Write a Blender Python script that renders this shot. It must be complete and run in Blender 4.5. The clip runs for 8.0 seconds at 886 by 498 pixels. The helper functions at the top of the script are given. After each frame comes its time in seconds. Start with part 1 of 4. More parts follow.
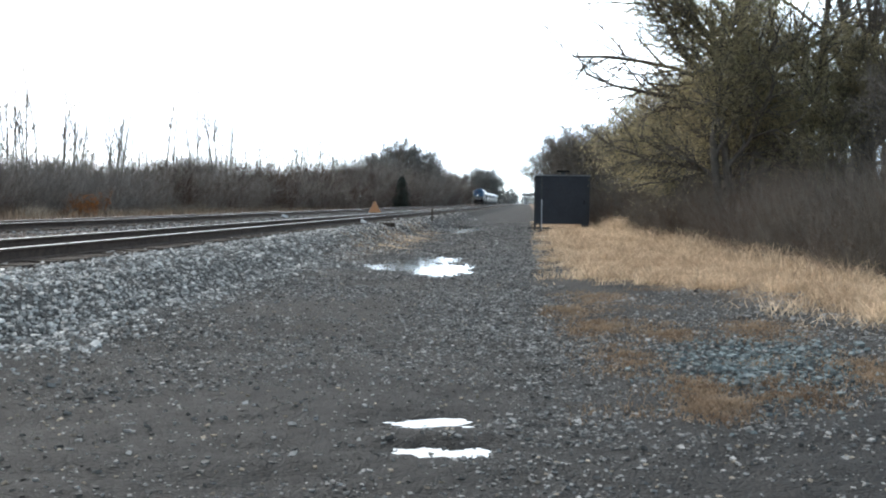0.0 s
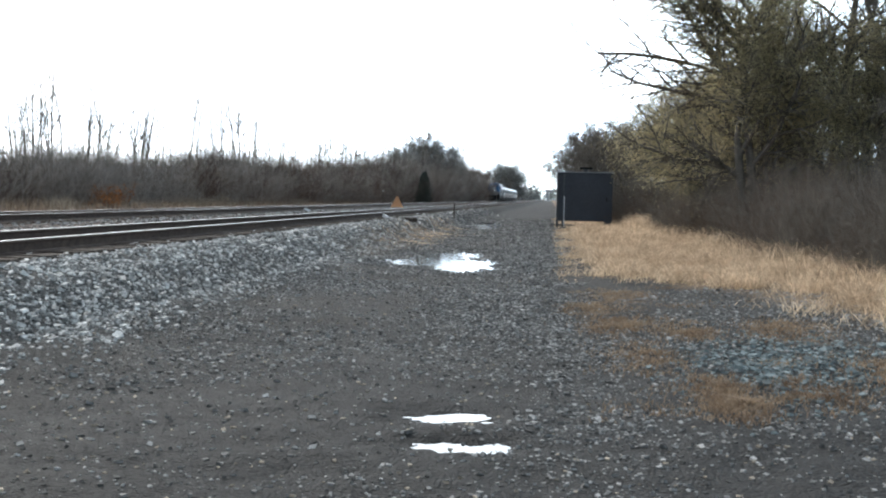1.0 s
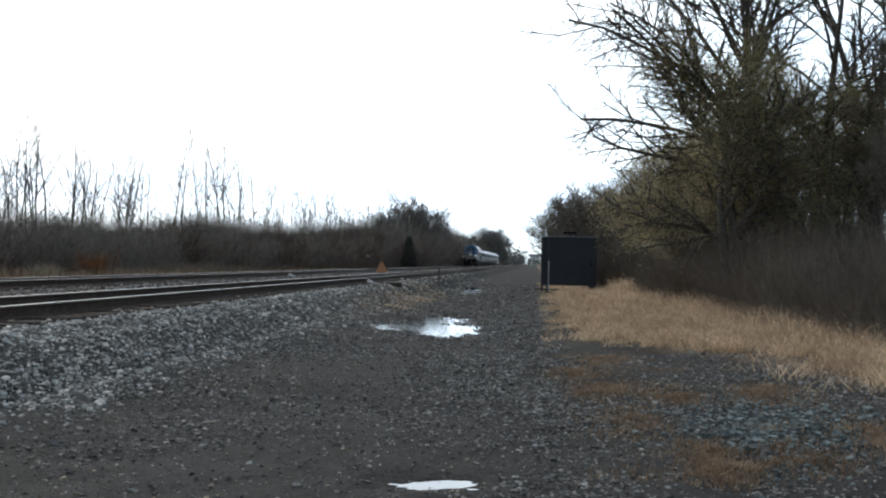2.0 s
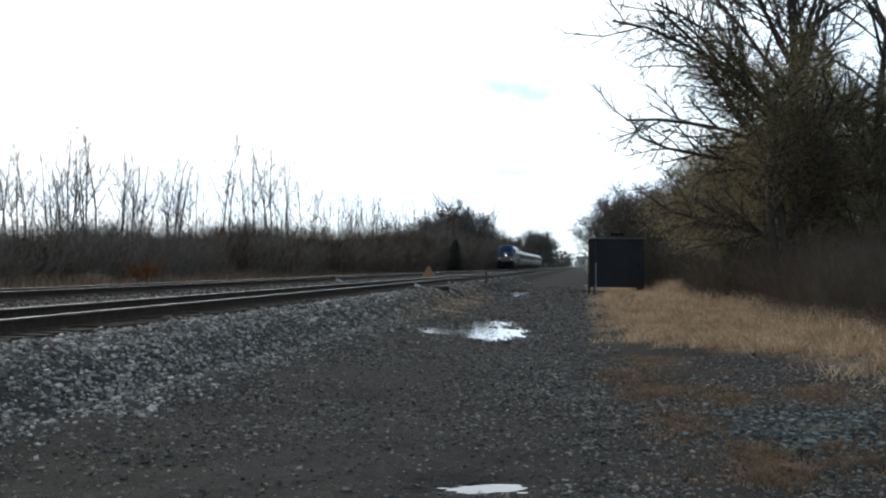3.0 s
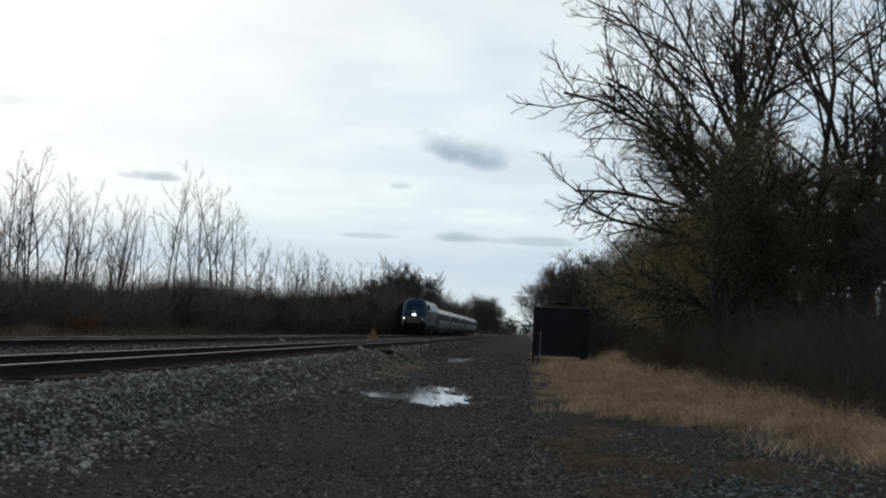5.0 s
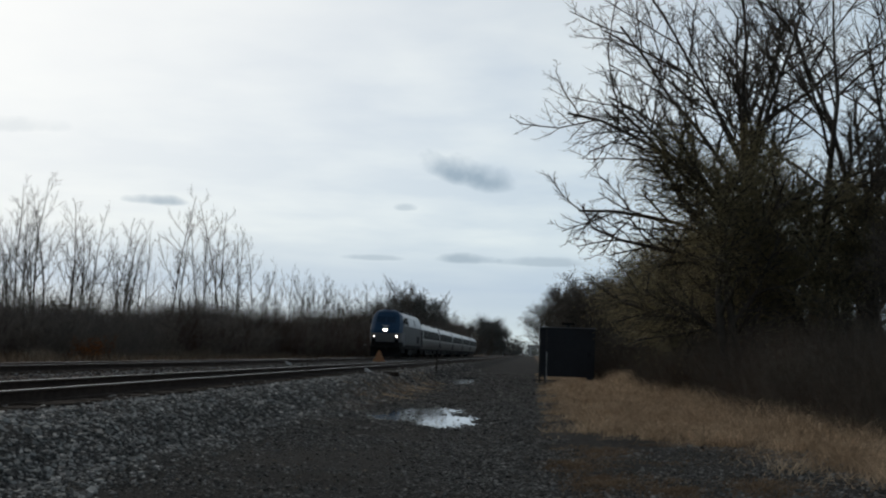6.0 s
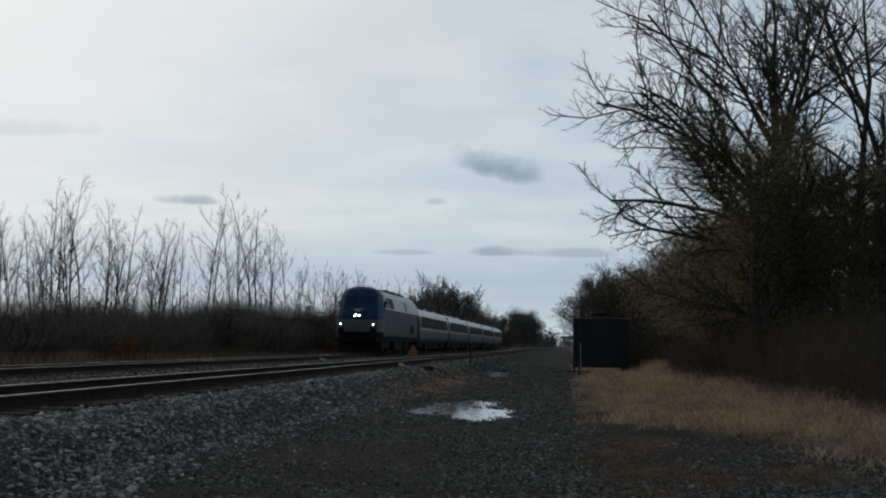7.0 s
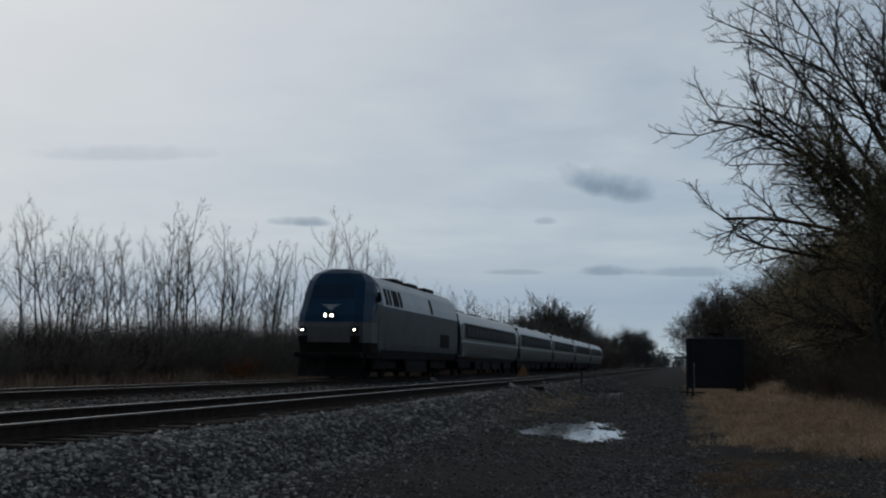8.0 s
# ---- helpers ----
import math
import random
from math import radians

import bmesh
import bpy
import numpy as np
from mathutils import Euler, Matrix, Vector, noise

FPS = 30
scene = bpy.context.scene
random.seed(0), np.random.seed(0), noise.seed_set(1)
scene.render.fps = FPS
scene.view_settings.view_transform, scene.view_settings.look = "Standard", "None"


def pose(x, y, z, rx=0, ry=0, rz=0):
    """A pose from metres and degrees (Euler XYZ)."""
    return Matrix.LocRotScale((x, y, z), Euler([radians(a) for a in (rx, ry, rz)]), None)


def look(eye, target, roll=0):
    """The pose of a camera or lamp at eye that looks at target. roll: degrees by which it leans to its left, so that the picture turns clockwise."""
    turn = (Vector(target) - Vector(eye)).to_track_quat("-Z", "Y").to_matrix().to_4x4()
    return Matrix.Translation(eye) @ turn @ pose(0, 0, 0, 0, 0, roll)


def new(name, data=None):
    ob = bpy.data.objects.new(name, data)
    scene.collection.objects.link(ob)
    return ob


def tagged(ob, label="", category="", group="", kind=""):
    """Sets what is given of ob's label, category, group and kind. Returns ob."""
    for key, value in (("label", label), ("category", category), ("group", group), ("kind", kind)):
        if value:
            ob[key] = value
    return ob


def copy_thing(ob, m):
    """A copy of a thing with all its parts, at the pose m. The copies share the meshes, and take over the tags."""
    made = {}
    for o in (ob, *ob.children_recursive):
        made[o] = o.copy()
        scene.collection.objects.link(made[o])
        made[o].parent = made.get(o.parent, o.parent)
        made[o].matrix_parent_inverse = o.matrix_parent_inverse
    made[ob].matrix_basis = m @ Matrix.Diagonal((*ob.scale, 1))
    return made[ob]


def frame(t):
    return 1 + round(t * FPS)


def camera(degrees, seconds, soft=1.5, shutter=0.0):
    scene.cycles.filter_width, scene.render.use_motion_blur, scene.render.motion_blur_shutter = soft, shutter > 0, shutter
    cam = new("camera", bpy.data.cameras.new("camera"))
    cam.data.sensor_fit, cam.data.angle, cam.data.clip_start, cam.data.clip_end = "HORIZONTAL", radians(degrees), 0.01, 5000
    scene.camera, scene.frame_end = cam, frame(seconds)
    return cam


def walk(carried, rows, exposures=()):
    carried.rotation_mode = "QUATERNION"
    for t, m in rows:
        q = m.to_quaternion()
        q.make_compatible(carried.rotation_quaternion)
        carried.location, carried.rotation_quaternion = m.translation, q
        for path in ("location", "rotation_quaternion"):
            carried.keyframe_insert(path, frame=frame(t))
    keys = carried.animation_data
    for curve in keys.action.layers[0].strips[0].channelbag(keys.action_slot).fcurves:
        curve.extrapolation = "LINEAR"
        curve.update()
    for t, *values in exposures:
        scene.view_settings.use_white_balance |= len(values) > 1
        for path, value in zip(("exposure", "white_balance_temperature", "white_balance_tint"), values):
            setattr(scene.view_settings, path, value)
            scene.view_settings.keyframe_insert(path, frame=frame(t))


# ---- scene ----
cam = camera(40.0, 8.0, soft=2.1, shutter=0.3)
EYE = 1.5
# seconds, yaw, pitch, roll of the held camera
ROWS = [
    (0.0, 4.002, -2.210, -0.641),
    (0.5, 4.312, -2.312, -0.885),
    (1.0, 5.053, -2.439, -1.310),
    (1.5, 4.030, 0.527, -1.366),
    (1.7, 4.091, 0.645, -1.275),
    (2.8, 5.883, 0.556, -0.517),
    (3.0, 6.527, 0.772, -0.343),
    (3.5, 7.509, 2.091, 0.104),
    (4.0, 7.816, 1.974, -0.826),
    (4.5, 5.010, 2.379, -1.377),
    (4.7, 4.416, 3.356, -1.806),
    (5.8, 3.541, 4.413, -2.582),
    (6.0, 4.220, 4.844, -1.742),
    (6.5, 6.215, 3.753, -0.601),
    (7.0, 5.803, 4.506, -0.593),
    (7.5, 8.254, 4.933, -0.312),
    (8.0, 10.971, 5.390, -0.663),
]
EXPOSURES = [(t, stops, kelvin, 10) for t, stops, kelvin in (
    (0.0, 2.45, 6500), (1.0, 2.45, 6500), (1.25, 2.25, 6500), (1.5, 1.95, 6500), (1.7, 1.7, 6500), (3.0, 1.1, 6550), (3.5, 0.8, 6550), (4.0, 0.55, 6550),
    (4.5, 0.28, 6750), (5.8, 0.0, 6700), (6.5, -0.2, 6600), (7.2, -0.30, 6550), (7.6, -0.40, 6400), (8.0, -0.64, 6250))]
walk(cam, [(t, pose(0, 0, EYE, 90 + p, r, y)) for t, y, p, r in ROWS], EXPOSURES)

# ---- world and sun ----
SUN_AZ, SUN_EL = radians(-38), radians(32)      # azimuth from +y towards +x


def compass(az, el):
    return Vector((math.sin(az) * math.cos(el), math.cos(az) * math.cos(el), math.sin(el)))


def sky_world():
    w = bpy.data.worlds.new("overcast_sky")
    w.use_nodes = True
    nt = w.node_tree
    nt.nodes.clear()
    N = lambda kind: nt.nodes.new(kind)
    L = nt.links.new

    def val(node, i, v):
        node.inputs[i].default_value = v
        return node

    def op(kind, a, b=None, clamp=False):
        m = N("ShaderNodeMath")
        m.operation, m.use_clamp = kind, clamp
        for i, v in enumerate((a, b)):
            if v is None:
                continue
            if isinstance(v, (int, float)):
                m.inputs[i].default_value = v
            else:
                L(v, m.inputs[i])
        return m.outputs[0]

    def blend(fac, a, b, mode="MIX"):
        m = N("ShaderNodeMixRGB")
        m.blend_type = mode
        for i, v in enumerate((fac, a, b)):
            if isinstance(v, (int, float)):
                m.inputs[i].default_value = v
            elif isinstance(v, tuple):
                m.inputs[i].default_value = (*v, 1)
            else:
                L(v, m.inputs[i])
        return m.outputs[0]

    out, bg = N("ShaderNodeOutputWorld"), N("ShaderNodeBackground")
    L(bg.outputs[0], out.inputs[0])
    sky = N("ShaderNodeTexSky")
    sky.sky_type, sky.sun_disc = "NISHITA", False
    sky.sun_elevation, sky.sun_rotation = SUN_EL, SUN_AZ
    sky.dust_density = 2.0
    tc = N("ShaderNodeTexCoord")
    way = tc.outputs["Generated"]
    sep = N("ShaderNodeSeparateXYZ")
    L(way, sep.inputs[0])
    x, y, z = sep.outputs
    # flat cloud layer: project the way on a plane overhead
    h = op("ADD", op("MAXIMUM", z, 0.0), 0.09)
    comb = N("ShaderNodeCombineXYZ")
    L(op("DIVIDE", x, h), comb.inputs[0])
    L(op("DIVIDE", y, h), comb.inputs[1])

    def cloud_noise(scale, detail, seed):
        n = N("ShaderNodeTexNoise")
        n.noise_dimensions = "4D"
        n.inputs["W"].default_value = seed
        n.inputs["Scale"].default_value, n.inputs["Detail"].default_value = scale, detail
        L(comb.outputs[0], n.inputs["Vector"])
        return n.outputs["Fac"]

    # brightness round the veiled sun
    dot = N("ShaderNodeVectorMath")
    dot.operation = "DOT_PRODUCT"
    L(way, dot.inputs[0])
    dot.inputs[1].default_value = compass(SUN_AZ, SUN_EL)
    d = op("MAXIMUM", dot.outputs["Value"], 0.0)
    glow = op("ADD", op("MULTIPLY", op("POWER", d, 4.5), 1.1), op("MULTIPLY", op("POWER", d, 60.0), 0.5))
    # unseen sky overhead and behind darkened to dim ground and train; brighter low ahead
    deck = op("POWER", op("SUBTRACT", 1.0, op("MULTIPLY", z, z), True), 3.0)
    ahead = op("ADD", op("MULTIPLY", op("ADD", op("MULTIPLY", y, 0.6), 0.4, True), 0.7), 0.3)
    deck = op("MULTIPLY", op("ADD", op("MULTIPLY", deck, 0.75), 0.25), ahead)
    streaks = op("ADD", op("MULTIPLY", op("SUBTRACT", cloud_noise(0.6, 5.0, 2.0), 0.36), 2.4), op("MULTIPLY", op("SUBTRACT", cloud_noise(2.4, 4.0, 5.0), 0.5), 2.2), True)
    veil = blend(streaks, (0.38, 0.55, 0.75), (0.76, 0.89, 0.97))
    veil = blend(op("POWER", op("SUBTRACT", 1.0, op("MAXIMUM", z, 0.0)), 9.0), veil, (0.57, 0.73, 0.79))
    grey = N("ShaderNodeCombineXYZ")
    for i in range(3):
        L(deck, grey.inputs[i])
    veil = blend(1.0, veil, grey.outputs[0], "MULTIPLY")
    lit = blend(op("MINIMUM", glow, 1.0), veil, (1.07, 1.085, 1.085))
    # bluish bank low over the horizon
    low = op("MULTIPLY", op("SUBTRACT", 1.0, op("MULTIPLY", op("ABSOLUTE", op("SUBTRACT", z, 0.052)), 24.0), True), op("SUBTRACT", 1.0, op("MULTIPLY", glow, 0.15), True))
    lit = blend(op("MULTIPLY", low, 0.75), lit, (0.42, 0.56, 0.74))

    # small grey clouds: azimuth, elevation, half width, half height (degrees), weight
    warp = N("ShaderNodeTexNoise")
    warp.inputs["Scale"].default_value, warp.inputs["Detail"].default_value = 22.0, 5.0
    L(way, warp.inputs["Vector"])
    wob = op("SUBTRACT", warp.outputs["Fac"], 0.5)
    ragged = N("ShaderNodeTexNoise")
    ragged.inputs["Scale"].default_value, ragged.inputs["Detail"].default_value = 60.0, 6.0
    L(way, ragged.inputs["Vector"])
    wob = op("ADD", wob, op("MULTIPLY", op("SUBTRACT", ragged.outputs["Fac"], 0.5), 0.7))
    az = op("ARCTAN2", x, y)
    for a, e, hw, hh, tilt, k in CLOUDS:
        da = op("SUBTRACT", az, radians(a))
        de = op("SUBTRACT", op("SUBTRACT", z, math.sin(radians(e))), op("MULTIPLY", da, tilt))
        up, down = op("DIVIDE", op("MAXIMUM", de, 0.0), radians(hh)), op("DIVIDE", op("MINIMUM", de, 0.0), radians(hh * 0.55))
        q = op("ADD", op("POWER", op("ABSOLUTE", op("DIVIDE", da, radians(hw))), 2.0), op("POWER", op("ABSOLUTE", op("ADD", up, down)), 2.0))
        m = op("MULTIPLY", op("SUBTRACT", 1.15, op("ADD", q, op("MULTIPLY", wob, 1.9)), True), k)
        lit = blend(m, lit, (0.29, 0.40, 0.51))
    both = blend(0.93, blend(1.0, sky.outputs[0], (0.1, 0.1, 0.1), "MULTIPLY"), lit)
    L(both, bg.inputs[0])
    bg.inputs[1].default_value = 1.0
    scene.world = w


CLOUDS = [(-3.5, 8.35, 2.5, 1.0, -0.2, 0.9), (-17.9, 6.5, 1.5, 0.36, 0.0, 0.75), (-3.2, 4.35, 1.6, 0.34, 0.0, 0.7),
          (-7.6, 4.3, 1.5, 0.18, 0.0, 0.45), (0.2, 4.3, 2.2, 0.3, 0.0, 0.5), (-26.0, 9.3, 4.5, 0.5, 0.06, 0.22), (-6.2, 6.7, 0.6, 0.25, 0.0, 0.4)]
sky_world()
sun = new("sun", bpy.data.lights.new("sun", "SUN"))
sun.data.energy, sun.data.angle, sun.data.color = 0.22, radians(14), (1.0, 0.95, 0.88)
sun.matrix_world = look(compass(SUN_AZ, SUN_EL) * 100, (0, 0, 0))


# ---- materials ----
def material(name, dark, light, scale=4.0, rough=0.8, metal=0.0, bump=0.2, shine=None, bump_scale=None, island=0.0, per_object=0.0, fine=9.0, emission=None, translucent=0.0):
    """Two scales of noise between two colours, fine relief, and a lightness that varies from piece to piece."""
    m = bpy.data.materials.new(name)
    m.use_nodes = True
    nt = m.node_tree
    N, L = nt.nodes.new, nt.links.new
    b = nt.nodes["Principled BSDF"]
    tc = N("ShaderNodeTexCoord")
    n1, n2 = N("ShaderNodeTexNoise"), N("ShaderNodeTexNoise")
    n1.inputs["Scale"].default_value, n1.inputs["Detail"].default_value = scale, 4
    n2.inputs["Scale"].default_value, n2.inputs["Detail"].default_value = scale * fine, 6
    for n in (n1, n2):
        L(tc.outputs["Object"], n.inputs["Vector"])
    add = N("ShaderNodeMath")
    add.operation = "ADD"
    L(n1.outputs["Fac"], add.inputs[0]), L(n2.outputs["Fac"], add.inputs[1])
    ramp = N("ShaderNodeMapRange")
    ramp.inputs["From Min"].default_value, ramp.inputs["From Max"].default_value = 0.7, 1.3
    L(add.outputs[0], ramp.inputs["Value"])
    mix = N("ShaderNodeMixRGB")
    mix.inputs[1].default_value, mix.inputs[2].default_value = (*dark, 1), (*light, 1)
    L(ramp.outputs[0], mix.inputs[0])
    col = mix.outputs[0]
    for amount, kind, socket in ((island, "ShaderNodeNewGeometry", "Random Per Island"), (per_object, "ShaderNodeObjectInfo", "Random")):
        if amount:
            g, r, v = N(kind), N("ShaderNodeMapRange"), N("ShaderNodeHueSaturation")
            L(g.outputs[socket], r.inputs["Value"])
            r.inputs["To Min"].default_value, r.inputs["To Max"].default_value = 1 - amount, 1 + amount
            L(r.outputs[0], v.inputs["Value"]), L(col, v.inputs["Color"])
            col = v.outputs[0]
    L(col, b.inputs["Base Color"])
    b.inputs["Roughness"].default_value, b.inputs["Metallic"].default_value = rough, metal
    b.inputs["Specular IOR Level"].default_value = shine if shine is not None else (0.1 if rough > 0.7 else 0.5)
    if bump:
        n3, bp = N("ShaderNodeTexNoise"), N("ShaderNodeBump")
        n3.inputs["Scale"].default_value, n3.inputs["Detail"].default_value = bump_scale or scale * 12, 5
        L(tc.outputs["Object"], n3.inputs["Vector"]), L(n3.outputs["Fac"], bp.inputs["Height"])
        bp.inputs["Strength"].default_value, bp.inputs["Distance"].default_value = bump, 0.02
        L(bp.outputs[0], b.inputs["Normal"])
    if translucent:
        t, mx = N("ShaderNodeBsdfTranslucent"), N("ShaderNodeMixShader")
        L(col, t.inputs["Color"])
        mx.inputs[0].default_value = translucent
        L(b.outputs[0], mx.inputs[1]), L(t.outputs[0], mx.inputs[2])
        L(mx.outputs[0], nt.nodes["Material Output"].inputs["Surface"])
    if emission:
        b.inputs["Emission Color"].default_value, b.inputs["Emission Strength"].default_value = (*emission[0], 1), emission[1]
    return m


def ground_material():
    """Dark gravel, with pale ballast, tan soil and damp ground laid over it by the mesh's own zones."""
    m = bpy.data.materials.new("gravel_ground")
    m.use_nodes = True
    nt = m.node_tree
    N, L = nt.nodes.new, nt.links.new
    b = nt.nodes["Principled BSDF"]
    tc = N("ShaderNodeTexCoord")

    def noisy(scale, detail=5):
        n = N("ShaderNodeTexNoise")
        n.inputs["Scale"].default_value, n.inputs["Detail"].default_value = scale, detail
        L(tc.outputs["Object"], n.inputs["Vector"])
        return n.outputs["Fac"]

    def mixed(fac, a, c):
        x = N("ShaderNodeMixRGB")
        for i, v in enumerate((fac, a, c)):
            if isinstance(v, tuple):
                x.inputs[i].default_value = (*v, 1)
            elif isinstance(v, float):
                x.inputs[i].default_value = v
            else:
                L(v, x.inputs[i])
        return x.outputs[0]

    def ranged(v, a, c):
        r = N("ShaderNodeMapRange")
        r.inputs["From Min"].default_value, r.inputs["From Max"].default_value = a, c
        L(v, r.inputs["Value"])
        return r.outputs[0]

    def zone(name):
        a = N("ShaderNodeAttribute")
        a.attribute_name = name
        return a.outputs["Fac"]

    cells = N("ShaderNodeTexVoronoi")
    cells.inputs["Scale"].default_value = 38.0
    L(tc.outputs["Object"], cells.inputs["Vector"])
    sep = N("ShaderNodeSeparateColor")
    L(cells.outputs["Color"], sep.inputs[0])
    # gravel and ballast bases darkened to stand in for shade between loose stones
    stone = mixed(sep.outputs[0], (0.007, 0.0068, 0.0065), (0.052, 0.0495, 0.0455))
    base = mixed(ranged(noisy(0.7), 0.35, 0.7), stone, mixed(sep.outputs[1], (0.021, 0.0195, 0.0172), (0.047, 0.043, 0.038)))
    pale = mixed(sep.outputs[2], (0.014, 0.0135, 0.0125), (0.10, 0.097, 0.091))
    soil = mixed(noisy(9.0), (0.085, 0.06, 0.041), (0.25, 0.18, 0.12))
    dirt = mixed(noisy(5.0), (0.03, 0.022, 0.018), (0.07, 0.052, 0.042))
    broad = N("ShaderNodeHueSaturation")
    span = N("ShaderNodeMapRange")
    span.inputs["From Min"].default_value, span.inputs["From Max"].default_value = 0.3, 0.7
    span.inputs["To Min"].default_value, span.inputs["To Max"].default_value = 0.6, 1.5
    L(noisy(0.33, 7), span.inputs["Value"]), L(span.outputs[0], broad.inputs["Value"]), L(base, broad.inputs["Color"])
    col = mixed(zone("pale"), broad.outputs[0], pale)
    col = mixed(zone("dirt"), col, dirt)
    col = mixed(zone("soil"), col, soil)
    col = mixed(zone("damp"), col, (0.018, 0.0172, 0.016))
    L(col, b.inputs["Base Color"])
    rough = N("ShaderNodeMapRange")
    L(zone("damp"), rough.inputs["Value"])
    rough.inputs["To Min"].default_value, rough.inputs["To Max"].default_value = 0.9, 0.75
    L(rough.outputs[0], b.inputs["Roughness"])
    b.inputs["Specular IOR Level"].default_value = 0.08
    bp = N("ShaderNodeBump")
    bp.inputs["Strength"].default_value, bp.inputs["Distance"].default_value = 0.9, 0.02
    L(cells.outputs["Distance"], bp.inputs["Height"])
    bp.invert = True
    L(bp.outputs[0], b.inputs["Normal"])
    return m


GROUND = ground_material()
STONE_DARK = material("road_stone", (0.098, 0.094, 0.087), (0.255, 0.245, 0.229), 14, 0.75, island=0.8)
STONE_PALE = material("ballast_stone", (0.20, 0.191, 0.176), (0.52, 0.50, 0.465), 12, 0.85, island=0.7)
STONE_BLUE = material("bluish_stone", (0.07, 0.085, 0.085), (0.19, 0.215, 0.21), 12, 0.85, island=0.5)
RUST = material("rusted_rail_steel", (0.035, 0.026, 0.021), (0.085, 0.062, 0.05), 6, 0.85, 0.3)
STEEL = material("worn_railhead", (0.22, 0.215, 0.21), (0.38, 0.375, 0.37), 3, 0.42, 1.0, 0.05)
TIE = material("weathered_tie", (0.035, 0.026, 0.02), (0.10, 0.08, 0.065), 5, 0.9, per_object=0.3)
BARK = material("grey_bark", (0.05, 0.043, 0.035), (0.15, 0.13, 0.11), 3, 0.9)
TWIG = material("bare_twig", (0.082, 0.070, 0.057), (0.19, 0.162, 0.133), 1.5, 0.9, 0, 0, island=0.35)
BRUSH = material("grey_brush_twig", (0.14, 0.122, 0.108), (0.31, 0.272, 0.235), 1.5, 0.9, 0, 0, island=0.4)
TWIG_PALE = material("pale_twig", (0.075, 0.067, 0.057), (0.17, 0.152, 0.128), 1.5, 0.9, 0, 0, island=0.35)
TWIG_RED = material("reddish_twig", (0.052, 0.036, 0.028), (0.14, 0.094, 0.07), 1.5, 0.9, 0, 0, island=0.35)
LEAF_OLIVE = material("olive_leaf", (0.25, 0.21, 0.115), (0.47, 0.395, 0.23), 2.0, 0.8, 0, 0, island=0.4, translucent=0.45)
LEAF_RUST = material("rusty_leaf", (0.16, 0.06, 0.02), (0.36, 0.16, 0.06), 2.0, 0.8, 0, 0, island=0.4, translucent=0.45)
NEEDLE = material("dark_needle", (0.028, 0.036, 0.03), (0.06, 0.07, 0.058), 2.0, 0.85, 0, 0, island=0.3)
# lightened and greyed in the colour to stand in for distance haze
HAZED_LEAF = material("far_woodland", (0.085, 0.088, 0.085), (0.16, 0.16, 0.15), 0.2, 0.95, 0, 0, island=0.3)
GRASS = material("dry_grass", (0.30, 0.21, 0.135), (0.70, 0.55, 0.39), 0.9, 0.85, 0, 0, island=0.5, translucent=0.45)
GRASS_RUST = material("rusty_weed", (0.15, 0.10, 0.066), (0.31, 0.225, 0.15), 0.8, 0.85, 0, 0, island=0.4, translucent=0.3)
REED_CHIP = material("leaf_chip", (0.20, 0.165, 0.125), (0.38, 0.32, 0.25), 6, 0.9, island=0.4)
REED = material("brown_reed", (0.085, 0.066, 0.05), (0.24, 0.184, 0.135), 0.8, 0.9, 0, 0, island=0.35, translucent=0.45)
SHED = material("dark_painted_steel", (0.012, 0.014, 0.020), (0.026, 0.029, 0.038), 1.2, 0.5, 0.0, 0.1)
SHED_EDGE = material("worn_shed_edge", (0.02, 0.022, 0.024), (0.05, 0.052, 0.055), 2.0, 0.6)
SHED_ROOF = material("grey_roof_steel", (0.10, 0.105, 0.11), (0.20, 0.205, 0.21), 2.0, 0.6, 0.2)
WHITE = material("white_paint", (0.62, 0.62, 0.60), (0.80, 0.80, 0.78), 6, 0.6)
PIPE = material("galvanised_pipe", (0.35, 0.36, 0.37), (0.55, 0.56, 0.57), 8, 0.5, 0.5)
ORANGE = material("orange_marker_paint", (0.52, 0.22, 0.09), (0.68, 0.34, 0.16), 6, 0.6)
WOOD = material("grey_stake_wood", (0.06, 0.05, 0.04), (0.14, 0.12, 0.10), 8, 0.9)
BLUE = material("blue_train_paint", (0.024, 0.066, 0.130), (0.036, 0.088, 0.160), 0.8, 0.5, 0.0, 0.02, shine=0.14)
# one silver paint in three copies; this one carries the side's shade
SILVER_SHADED = material("silver_train_paint", (0.056, 0.059, 0.062), (0.096, 0.098, 0.101), 0.7, 0.55, 0.1, 0.03, shine=0.3)
# nose copy of the silver, with less shade in its colour
SILVER_NOSE = material("silver_nose_paint", (0.15, 0.15, 0.15), (0.22, 0.22, 0.218), 0.9, 0.55, 0.05, 0.03, shine=0.3)
# roof copy, sky light put into its colour; also serves the pale emblem
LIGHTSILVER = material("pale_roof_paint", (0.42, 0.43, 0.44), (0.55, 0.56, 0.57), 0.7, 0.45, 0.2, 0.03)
STAINLESS = material("stainless_car_side", (0.11, 0.115, 0.12), (0.175, 0.18, 0.185), 0.6, 0.33, 0.9, 0.04)
BLACK = material("grimy_black", (0.008, 0.008, 0.008), (0.03, 0.028, 0.026), 3, 0.75)
# the blue of the reflected sky is put into the glass colour
GLASS = material("dark_train_glass", (0.018, 0.046, 0.088), (0.025, 0.058, 0.105), 1, 0.25, 0, 0, shine=0.35)
COACH_GLASS = material("tinted_coach_glass", (0.006, 0.007, 0.009), (0.012, 0.013, 0.015), 1, 0.5, 0, 0, shine=0.06)
